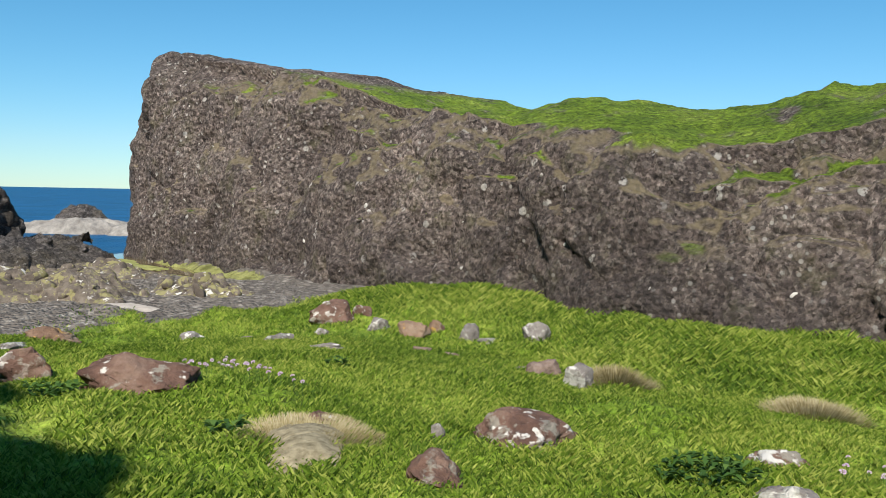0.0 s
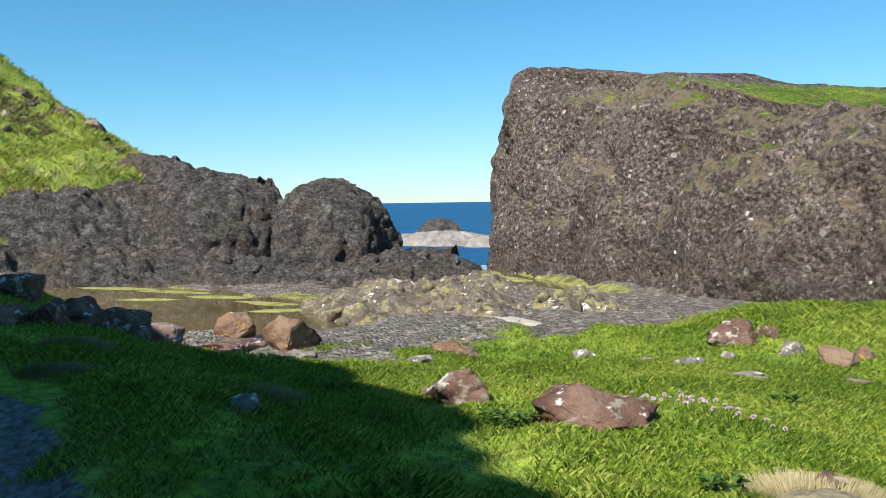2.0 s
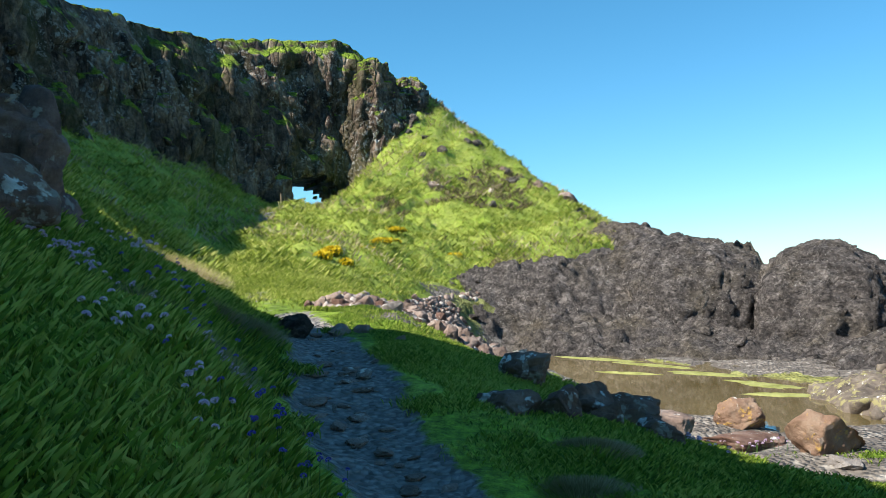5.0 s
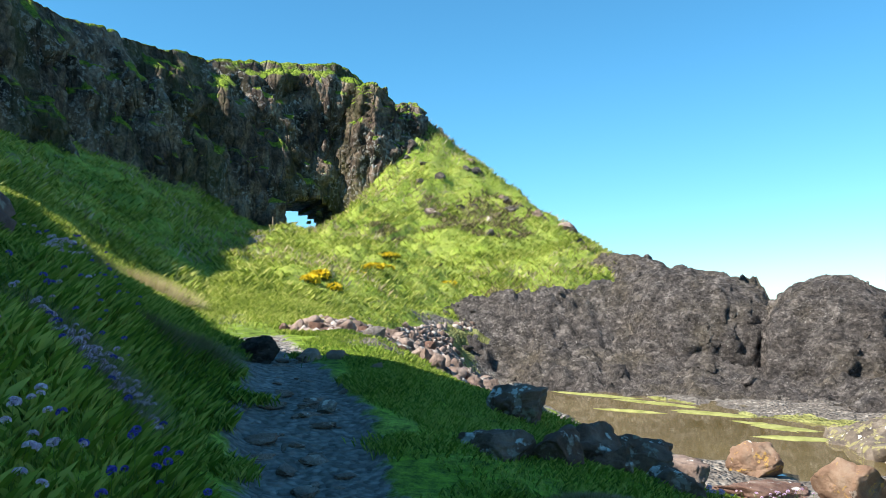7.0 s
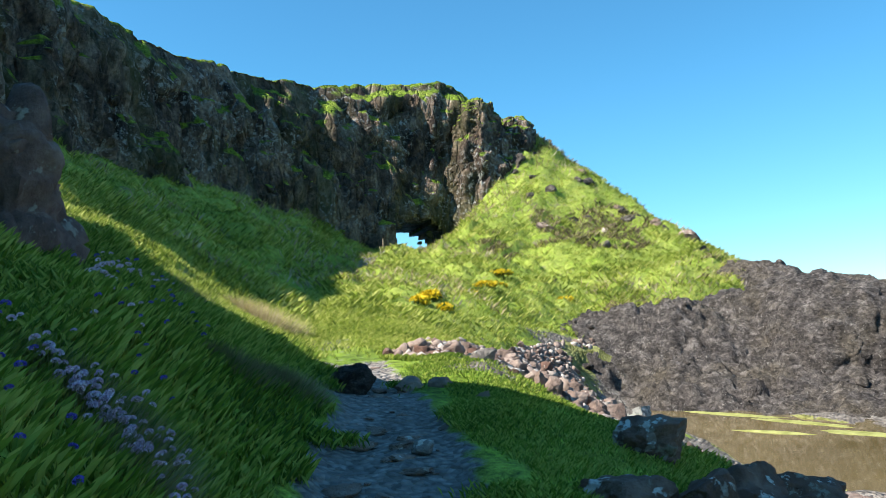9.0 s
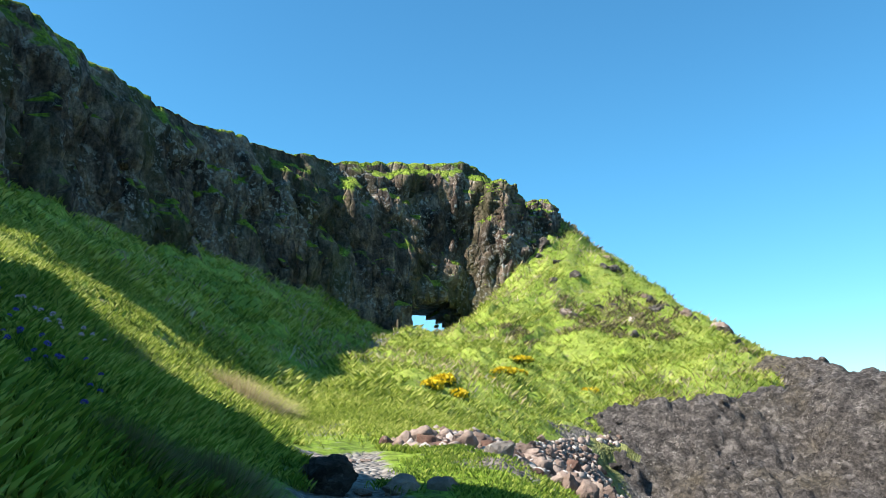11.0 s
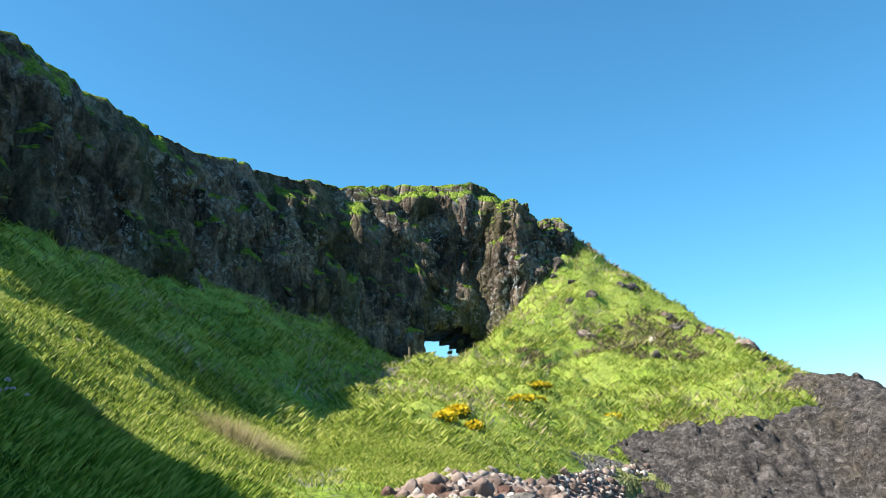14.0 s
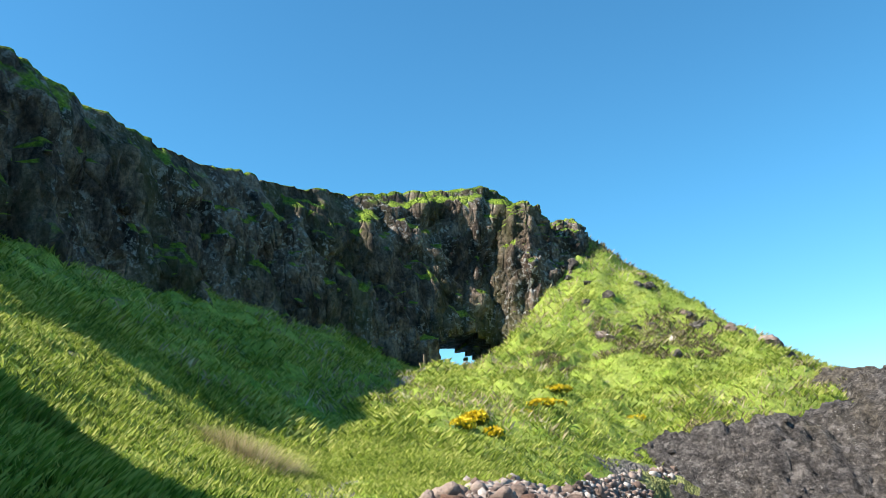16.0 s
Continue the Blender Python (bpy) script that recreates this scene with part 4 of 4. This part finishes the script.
boulder(-9.7, 9.3, 1.1, 0.7, 0.45, RED, "cracked red boulder on the bank")
boulder(-10.3, 10.6, 0.9, 0.7, 0.4, BROWN, "brown boulder on the bank")
boulder(-11.3, 11.6, 0.8, 0.6, 0.35, RED, "red boulder on the bank")
boulder(-9.25, 2.45, 0.95, 0.8, 0.60, RED, "tall dark red rock outcrop beside the trail", 0.9)
boulder(-11.7, 14.45, 0.9, 0.75, 0.62, ORANGE, "yellow-lichened square block at the pool edge")

# rocks showing through the hillside turf
rng = np.random.RandomState(11)
for i in range(34):
    f = rng.uniform()
    x = -48 + 14 * f + rng.normal() * 1.5
    y = 33.5 + 1.5 * math.sin(3 * f) - 5.5 * rng.uniform() ** 1.4
    k = rng.uniform(0.4, 1.3)
    boulder(x, y, k, k * 0.7, k * 0.5, (DARK, BROWN, DARK)[i % 3], "weathered rock showing through hillside turf", rng.uniform(0, 6), "hillside rocks", 0.62)
boulder(-36.2, 35.0, 1.8, 1.2, 0.8, BROWN, "weathered brown rock on the ridge end", 0.4, "hillside rocks")
boulder(-37.6, 34.2, 1.2, 0.9, 0.5, BROWN, "weathered brown rock on the ridge end", 1.4, "hillside rocks")
rock_dome("turf_scar", -39.2, 32.3, 0.6, 0.9, 25, float(ground_height(-39.2, 32.3)) - 0.7, float(ground_height(-39.2, 32.3)) + 0.06, SAND, "bare pale earth scar in the hillside", "scar", power=2.2, rough=0.25, seed=44, fine=0.08)
rock_dome("turf_scar", -6.6, 16.9, 1.3, 0.8, -20, -1.3, -0.88, SAND, "pale dry sand patch beside the pool", "sand", power=2.2, rough=0.12, seed=45, fine=0.06)

# rubble bank below the turf
rng = np.random.RandomState(5)
shapes = []
for i in range(8):
    me = mesh_of("beach_stone", *rock_block(200 + i, (1.0, 0.8, 0.7), 4), False)
    me.materials.append((BROWN, BROWN, RED, BROWN)[i % 4])
    shapes.append(me)
made = 0
while made < 296:
    kind_of = rng.uniform()
    if kind_of < 0.62:
        x, y = rng.uniform(-19.5, -12.0), rng.uniform(8.5, 14)
    elif kind_of < 0.8:
        x, y = -29.2 + rng.normal() * 1.1, 21.0 + rng.normal() * 0.6
    else:
        x, y = rng.uniform(-28, -19), rng.uniform(10, 21)
    if pool_depth(np.array(x), np.array(y)) > -0.2 or not 0 < float(rubble_band(np.array(x), np.array(y))) < 3.2 or float(ground_height(x, y)) > (1.6 if x > -21 else 1.0):
        continue
    made += 1
    ob = new("beach_stone", shapes[rng.randint(8)])
    k = 0.14 + 0.34 * rng.uniform() ** 3
    ob.scale = (k, k * rng.uniform(0.7, 1.1), k * rng.uniform(0.7, 1.1))
    ob.location = (x, y, float(ground_height(x, y)) - 0.03 * k)
    ob.rotation_euler = (rng.uniform(-0.2, 0.2), rng.uniform(-0.2, 0.2), rng.uniform(0, 6.28))
    tagged(ob, "angular brown beach stone in the rubble bank", "stone", "rubble bank stones")

# the small rubble between them, from the turf edge down to the shingle
rng = np.random.RandomState(15)
little = [rock_block(300 + i, (1.0, 0.8, 0.7), 1) for i in range(8)]
rx_, ry_ = rng.uniform(-31, -12, 30000), rng.uniform(8, 25, 30000)
down = rubble_band(rx_, ry_)
ok = (down > 0) & (rng.uniform(size=30000) < 1.0 * smooth(4.4, 0.6, down)) & (pool_depth(rx_, ry_) < -0.3)
rx_, ry_ = rx_[ok][:7000], ry_[ok][:7000]
rz_ = ground_height(rx_, ry_)
low_lying = rz_ < np.where(rx_ > -21, 1.6, 0.95)
rx_, ry_, rz_ = rx_[low_lying], ry_[low_lying], rz_[low_lying]
rv, rf, start = [], [], 0
for x, y, z in zip(rx_, ry_, rz_):
    v, f = little[rng.randint(8)]
    k, a = 0.07 + 0.24 * rng.uniform() ** 2.2, rng.uniform(0, 6.283)
    c, q = math.cos(a), math.sin(a)
    rv.append(np.stack([x + k * (c * v[:, 0] - q * v[:, 1]), y + k * (q * v[:, 0] + c * v[:, 1]), z + k * (v[:, 2] * rng.uniform(0.6, 1.1) - 0.15)], -1))
    rf.append(f + start)
    start += len(v)
tagged(solid("rubble", np.concatenate(rv), np.concatenate(rf), RUBBLE, shade=False), "small angular brown rubble along the turf edge", "rubble", kind="stuff")

# flat stones in the trail
made = 0
while made < 110:
    i = rng.randint(2, 7)
    a, b = np.array(TRAIL[i]), np.array(TRAIL[i + 1])
    q = a + (b - a) * rng.uniform()
    x, y = q[0] + rng.normal() * 0.3, q[1] + rng.normal() * 0.3
    made += 1
    ob = new("trail_stone", shapes[(1, 5)[rng.randint(2)]])
    k = 0.06 + 0.24 * rng.uniform() ** 2
    ob.scale = (k, k * rng.uniform(0.6, 1.0), k * 0.3)
    ob.location = (x, y, float(ground_height(x, y)) - 0.06)
    ob.rotation_euler = (rng.uniform(-0.1, 0.1), rng.uniform(-0.1, 0.1), rng.uniform(0, 6.28))
    tagged(ob, "flat grey stone worn into the trail", "stone", "trail stones")


# ---- plants ----
def on_turf(x, y):
    d, side, _, _ = along(TRAIL, x, y)
    g = ground_height(x, y)
    bare = smooth(0.72, 0.45, d + 0.5 * vnoise(x * 2.5, y * 2.5, x * 0, 71)) * smooth(-24, -16, x)
    wet = np.maximum(smooth(-0.62, -0.8, g + 0.25 * fbm(x * 0.4, y * 0.4, x * 0, 3, 77)) * smooth(-5.0, -7.5, x), np.maximum(smooth(-1.6, -0.6, pool_depth(x, y)), beyond_turf(x, y)))
    below = rubble_band(x, y)
    rub = smooth(-0.3, 0.2, below) * smooth(7.0, 5.5, below) * np.where(x > -21, smooth(1.7, 1.4, g), smooth(1.2, 0.9, g))
    return g, np.clip(1 - bare - wet - rub, 0, 1)


def blades(name, x, y, z, high, wide, lean, material, label, seed, category="grass", kind="stuff", wind=0.08):
    """Many blades as one mesh: two bent triangles each."""
    r = np.random.RandomState(seed)
    n = len(x)
    a, t = r.uniform(0, 6.283, n), r.uniform(0, 6.283, n)
    dx, dy = np.cos(a) * wide / 2, np.sin(a) * wide / 2
    lx, ly = np.cos(t) * lean * high + wind * high, np.sin(t) * lean * high
    p = np.stack([np.stack([x - dx, y - dy, z - 0.02], -1), np.stack([x + dx, y + dy, z - 0.02], -1),
                  np.stack([x + lx * 0.35 + dx * 0.7, y + ly * 0.35 + dy * 0.7, z + high * 0.6], -1), np.stack([x + lx, y + ly, z + high], -1)], 1)
    b = np.arange(n)[:, None] * 4
    f = np.concatenate([b + np.array([[0, 1, 2]]), b + np.array([[0, 2, 3]])])
    ob = solid(name, p.reshape(-1, 3), f, material, shade=False)
    return tagged(ob, label, category, kind=kind)


def sow(count, x0, x1, y0, y1, seed, patch=0.5):
    r = np.random.RandomState(seed)
    x, y = r.uniform(x0, x1, count), r.uniform(y0, y1, count)
    g, ok = on_turf(x, y)
    ok = ok * (0.55 + 0.45 * vnoise(x * patch * 3, y * patch * 3, x * 0, seed))
    keep = r.uniform(0, 1, count) < ok + 0.25 * (ok > 0.3)
    return x[keep], y[keep], g[keep], r


x, y, g, r = sow(720000, -16, 4.5, 1.0, 13, 101)
tuft = np.maximum(vnoise(x * 1.3, y * 1.3, x * 0, 55), 0)
tside = along(TRAIL, x, y)[1]
tall = np.where(tside > 0, 1.2, 0.62)
blades("grass", x, y, g, (0.03 + 0.05 * r.uniform(size=len(x)) + 0.06 * tuft) * tall, 0.005 + 0.004 * r.uniform(size=len(x)), 1.0, BLADE, "short green sea turf grass along the trail", 1)
x, y, g, r = sow(230000, -9, 10, 9, 21, 103)
lush = 1 + 1.5 * smooth(0, 4, x) * smooth(9, 12, y) + 2.2 * np.exp(-(((x + 0.2) / 2.6) ** 2 + ((y - 18.3) / 1.8) ** 2))
blades("grass", x, y, g, (0.035 + 0.06 * r.uniform(size=len(x))) * lush * 0.75, 0.011, 1.0, BLADE, "lush green grass below the rock wall", 2)
x, y, g, r = sow(200000, -27, -15.5, 1, 15, 105)
blades("grass", x, y, g, 0.03 + 0.07 * r.uniform(size=len(x)), 0.011, 1.0, HILL_BLADE, "rough green grass on the bank", 3)
x, y, g, r = sow(190000, -54, -24, 3, 40, 107)
tuft = np.maximum(vnoise(x * 0.6, y * 0.6, x * 0, 57), 0)
blades("grass", x, y, g, 0.05 + 0.10 * r.uniform(size=len(x)) + 0.14 * tuft, 0.028, 1.2, HILL_BLADE, "rough green grass on the hillside", 4)
x, y, g, r = sow(20000, -52, -26, 6, 38, 109)
keep = vnoise(x * 0.35, y * 0.35, x * 0, 58) > 0.15
blades("dry_grass", x[keep], y[keep], g[keep], 0.12 + 0.2 * r.uniform(size=keep.sum()), 0.03, 0.9, STRAW, "straw-coloured dry grass on the slope", 5)

x, y, g, r = sow(140000, -50, -22, 8, 39, 111)
keep = (fbm(x * 0.45, y * 0.45, x * 0, 3, 83) > 0.25) & (y > 24)
blades("heath", x[keep], y[keep], g[keep], 0.10 + 0.16 * r.uniform(size=keep.sum()), 0.05, 1.0, HEATH, "brown heath patches on the grassy hillside", 6, "heath")


def tussock(x, y, wide, high, material, label, seed, count=1400):
    """A mound of fine grass."""
    r = np.random.RandomState(seed)
    a, d = r.uniform(0, 6.283, count), np.sqrt(r.uniform(0, 1, count))
    px, py = x + np.cos(a) * d * wide / 2, y + np.sin(a) * d * wide / 2
    z = ground_height(px, py) + high * 0.6 * (1 - d**2)
    n = count
    lx, ly = np.cos(a) * d * 0.9 * high + 0.1 * high, np.sin(a) * d * 0.9 * high
    w = 0.006
    p = np.stack([np.stack([px - w, py, z - high * 0.5], -1), np.stack([px + w, py, z - high * 0.5], -1), np.stack([px + lx, py + ly, z + high * 0.35 * r.uniform(0.3, 1, n)], -1)], 1)
    return tagged(solid("tussock", p.reshape(-1, 3), np.arange(3 * n).reshape(-1, 3), material, shade=False), label, "grass")


def heads_mesh(name, material, size, seed):
    r = np.random.RandomState(seed)
    n = 46
    c = r.normal(size=(n, 3))
    c /= np.linalg.norm(c, axis=1, keepdims=True)
    c[:, 2] = np.abs(c[:, 2]) * 0.75
    t = np.cross(c, r.normal(size=(n, 3)))
    t /= np.linalg.norm(t, axis=1, keepdims=True)
    b = np.cross(c, t)
    s = size
    p = np.stack([c * s * 0.55, c * s + t * s * 0.4, c * s * 1.12 + b * s * 0.15, c * s - t * s * 0.4], 1)
    me = mesh_of(name, p.reshape(-1, 3), np.arange(4 * n).reshape(-1, 4), False)
    me.materials.append(material)
    return me


THRIFT = [heads_mesh("flower_head", PINK, 0.021, 1), heads_mesh("flower_head", PINK, 0.017, 2)]
BELLS = [heads_mesh("flower_head", BLUE, 0.016, 3)]


def flowers(name, x, y, wide, deep, count, high, heads, label, seed, turn=0.0):
    """A clump of stalked flowers: leaves, stalks and every flower head."""
    r = np.random.RandomState(seed)
    base = new(name)
    base.location = (x, y, float(ground_height(x, y)))
    u, v = r.normal(size=count) * wide / 2.6, r.normal(size=count) * deep / 2.6
    qx, qy = u * math.cos(turn) - v * math.sin(turn), u * math.sin(turn) + v * math.cos(turn)
    z0 = ground_height(x + qx, y + qy) - base.location.z
    h = (high + 0.06) * r.uniform(0.7, 1.15, count)
    tx, ty = qx + r.normal(size=count) * 0.03, qy + r.normal(size=count) * 0.03
    w = 0.0022
    p = np.stack([np.stack([qx - w, qy, z0 - 0.02], -1), np.stack([qx + w, qy, z0 - 0.02], -1), np.stack([tx + w, ty, z0 + h], -1), np.stack([tx - w, ty, z0 + h], -1)], 1)
    tagged(solid("foliage", p.reshape(-1, 3), np.arange(4 * count).reshape(-1, 4), LEAF, base, shade=False), kind="stuff")
    for i in range(count):
        ob = new("flower_head", heads[i % len(heads)])
        ob.parent = base
        ob.location = (tx[i], ty[i], z0[i] + h[i])
        ob.rotation_euler = (r.normal() * 0.3, r.normal() * 0.3, r.uniform(0, 6.28))
        k = r.uniform(0.8, 1.2)
        ob.scale = (k, k, k)
    return tagged(base, label, "flowers", name + " clumps")


flowers("thrift", -8.55, 3.66, 0.5, 0.26, 95, 0.12, THRIFT, "pink thrift clump in long grass beside the trail", 1, 0.6)
flowers("thrift", -8.85, 3.9, 0.4, 0.3, 26, 0.12, THRIFT, "pale thrift clump in long grass beside the trail", 11, 0.6)
flowers("thrift", -9.0, 3.0, 0.5, 0.3, 40, 0.14, THRIFT, "pink thrift clump against the red rock", 2)
flowers("thrift", -6.9, 3.1, 0.25, 0.15, 16, 0.1, THRIFT, "pale pink thrift clump on the bank", 3)
flowers("thrift", -7.2, 2.8, 0.3, 0.2, 14, 0.1, THRIFT, "pale pink thrift clump on the bank", 4)
flowers("thrift", -10.3, 3.9, 0.6, 0.3, 20, 0.14, THRIFT, "pink thrift clump in long grass", 5)
flowers("thrift", -8.35, 8.75, 0.45, 0.3, 18, 0.1, THRIFT, "pink thrift growing on the boulders", 6)
flowers("thrift", -10.0, 12.4, 0.8, 0.4, 22, 0.1, THRIFT, "pink thrift between the boulders", 7)
flowers("thrift", -1.95, 7.3, 0.9, 0.3, 36, 0.07, THRIFT, "faded thrift clump in short turf", 8, -0.5)
flowers("thrift", 3.0, 5.4, 0.6, 0.4, 24, 0.07, THRIFT, "faded thrift clump in short turf", 9)
flowers("thrift", -13.9, 4.6, 0.7, 0.4, 16, 0.16, THRIFT, "pink thrift clump on the shaded bank", 10)
for i, (x, y) in enumerate([(-6.9, 3.35), (-7.0, 3.7), (-7.5, 3.2), (-6.75, 3.6), (-9.6, 3.9), (-11.0, 4.3), (-12.2, 4.4)]):
    flowers("bluebell", x, y, 0.6, 0.4, 12, 0.24, BELLS, "blue bluebells in long shaded grass", 20 + i)


def gorse(x, y, wide, high, seed):
    """A low bush: many leaf needles, with yellow flowers over them."""
    base = new("gorse_bush")
    base.location = (x, y, float(ground_height(x, y)))
    for name, mat, n, k, s in (("foliage", LEAF, 260, 0.8, 0.05), ("blossom", GORSE, 900, 1.0, 0.05)):
        r = np.random.RandomState(seed + n)
        a, d = r.uniform(0, 6.283, n), np.sqrt(r.uniform(0, 1, n))
        wob = 1 + 0.3 * np.sin(3 * a + seed)
        c = np.stack([np.cos(a) * d * wide / 2 * wob, np.sin(a) * d * wide / 2 * wob, high * k * np.sqrt(1 - 0.85 * d**2) * r.uniform(0.75, 1.05, n)], -1)
        t = r.normal(size=(n, 3, 3)) * s
        solid(name, (c[:, None] + t).reshape(-1, 3), np.arange(3 * n).reshape(-1, 3), mat, base, shade=False)
    return tagged(base, "low gorse bush in yellow flower on the grass", "bush", "gorse bushes")


for i, (x, y, w, h) in enumerate([(-27.6, 14.9, 0.5, 0.22), (-28.2, 15.6, 0.65, 0.24), (-27.3, 15.6, 0.5, 0.16), (-33.2, 21.5, 0.9, 0.16), (-32.3, 20.6, 0.8, 0.14), (-30.0, 18.0, 0.6, 0.12), (-31.5, 23.4, 0.5, 0.14), (-31, 19.4, 0.7, 0.12)]):
    gorse(x, y, w, h, i)

rock_dome("turf_mound", -0.95, 5.45, 0.42, 0.75, 12, -0.45, float(ground_height(-1.0, 5.75)) + 0.13, DRY, "bare straw-coloured earth mound in the turf", "mound", power=2.2, rough=0.12, seed=41, fine=0.03)
tussock(-1.0, 5.75, 0.95, 0.13, STRAW, "straw-coloured grassy mound in the turf", 1, 5200)
tussock(-7.6, 6.5, 0.6, 0.14, STRAW, "grey dry grass mound in the shade", 2, 3500)
tussock(-6.9, 5.7, 0.6, 0.10, STRAW, "grey dry grass mound in the shade", 3, 2500)
tussock(-5.2, 6.2, 0.6, 0.1, STRAW, "grey dry grass mound in the shade", 4, 2500)
tussock(-11.6, 4.9, 0.6, 0.28, STRAW, "grey dry grass mound on the shaded bank", 5, 2500)
tussock(-12.0, 5.5, 0.7, 0.25, STRAW, "grey dry grass mound on the shaded bank", 6, 2500)
tussock(-15.2, 5.3, 0.8, 0.3, STRAW, "grey dry grass mound on the shaded bank", 7, 2500)
tussock(-21.3, 8.0, 1.6, 0.5, STRAW, "dry grassy mound on the sunny bank", 8, 3000)
tussock(3.9, 8.6, 0.8, 0.25, STRAW, "dry brown grass mound in lush grass", 9, 2500)
tussock(2.2, 10.4, 0.7, 0.3, STRAW, "dry brown grass beside the white boulder", 10, 2000)
tussock(-8.7, 3.5, 0.9, 0.3, STRAW, "pale dry grass mound on the bank", 11, 2500)


def leafy(x, y, wide, count, seed):
    """A low plant of broad pointed leaves."""
    r = np.random.RandomState(seed)
    a, d = r.uniform(0, 6.283, count), np.sqrt(r.uniform(0, 1, count)) * wide / 2
    qx, qy = x + np.cos(a) * d, y + np.sin(a) * d
    z = ground_height(qx, qy) + r.uniform(0.02, 0.12, count)
    t = r.uniform(0, 6.283, count)
    l, w = r.uniform(0.05, 0.1, count), 0.022
    ux, uy = np.cos(t), np.sin(t)
    p = np.stack([np.stack([qx, qy, z], -1), np.stack([qx + ux * l / 2 - uy * w, qy + uy * l / 2 + ux * w, z + 0.03], -1),
                  np.stack([qx + ux * l, qy + uy * l, z + 0.02], -1), np.stack([qx + ux * l / 2 + uy * w, qy + uy * l / 2 - ux * w, z + 0.03], -1)], 1)
    return tagged(solid("leafy_plant", p.reshape(-1, 3), np.arange(4 * count).reshape(-1, 4), LEAF, shade=False), "dark green broad-leaved plant in the turf", "plant", "leafy plants")


leafy(1.65, 5.15, 0.6, 160, 1)
leafy(-3.2, 6.7, 0.45, 90, 2)
leafy(-1.55, 5.7, 0.3, 40, 3)
leafy(-1.2, 9.2, 0.25, 30, 4)

# weed mats along the pool's far shore
for i, (x, y, w, d, t) in enumerate([(-25, 22.9, 2.6, 0.5, 0.35), (-22, 21.9, 2.4, 0.35, 0.1), (-19.3, 21.6, 2.2, 0.4, 0.0), (-17, 20.7, 1.6, 0.5, 0.1), (-18.6, 19.6, 1.2, 0.3, 0.3), (-14.6, 19.8, 1.5, 0.5, -0.2), (-13.4, 18.6, 1.0, 0.35, 0.5),
                                      (-10.4, 28.6, 1.6, 0.5, -0.8), (-8.3, 25.5, 1.5, 0.5, -0.8), (-11.9, 30.6, 1.6, 0.6, -0.9), (-6.6, 23.0, 1.5, 0.5, -0.7)]):
    a, q = np.meshgrid(np.linspace(0, 2 * math.pi, 49), np.linspace(0, 1, 9), indexing="ij")
    k = q * (1 + 0.35 * fbm(np.cos(a) * 1.6 + i, np.sin(a) * 1.6, a * 0, 3, i))
    lx, ly = np.cos(a) * k * w / 2 * 1.6, np.sin(a) * k * d / 2 * 1.6
    p = np.stack([x + lx * math.cos(t) - ly * math.sin(t), y + lx * math.sin(t) + ly * math.cos(t), -1.215 + 0.05 * (1 - q**2) + 0.012 * vnoise(lx * 9, ly * 9, a * 0, i)], -1)
    tagged(solid("weed_mat", p.reshape(-1, 3), grid_faces(*a.shape)[:, ::-1], WEED), "yellow-green weed mat floating at the pool edge", "seaweed", "weed mats")

# a waymark post on the saddle by the arch
bm = bmesh.new()
bmesh.ops.create_cone(bm, cap_ends=True, segments=10, radius1=0.06, radius2=0.05, depth=0.9)
me = bpy.data.meshes.new("post")
bm.to_mesh(me)
bm.free()
me.materials.append(WOOD)
post = tagged(new("post", me), "short weathered wooden post by the arch", "post")
post.location = (-41.9, 20.3, float(ground_height(-41.9, 20.3)) + 0.42)
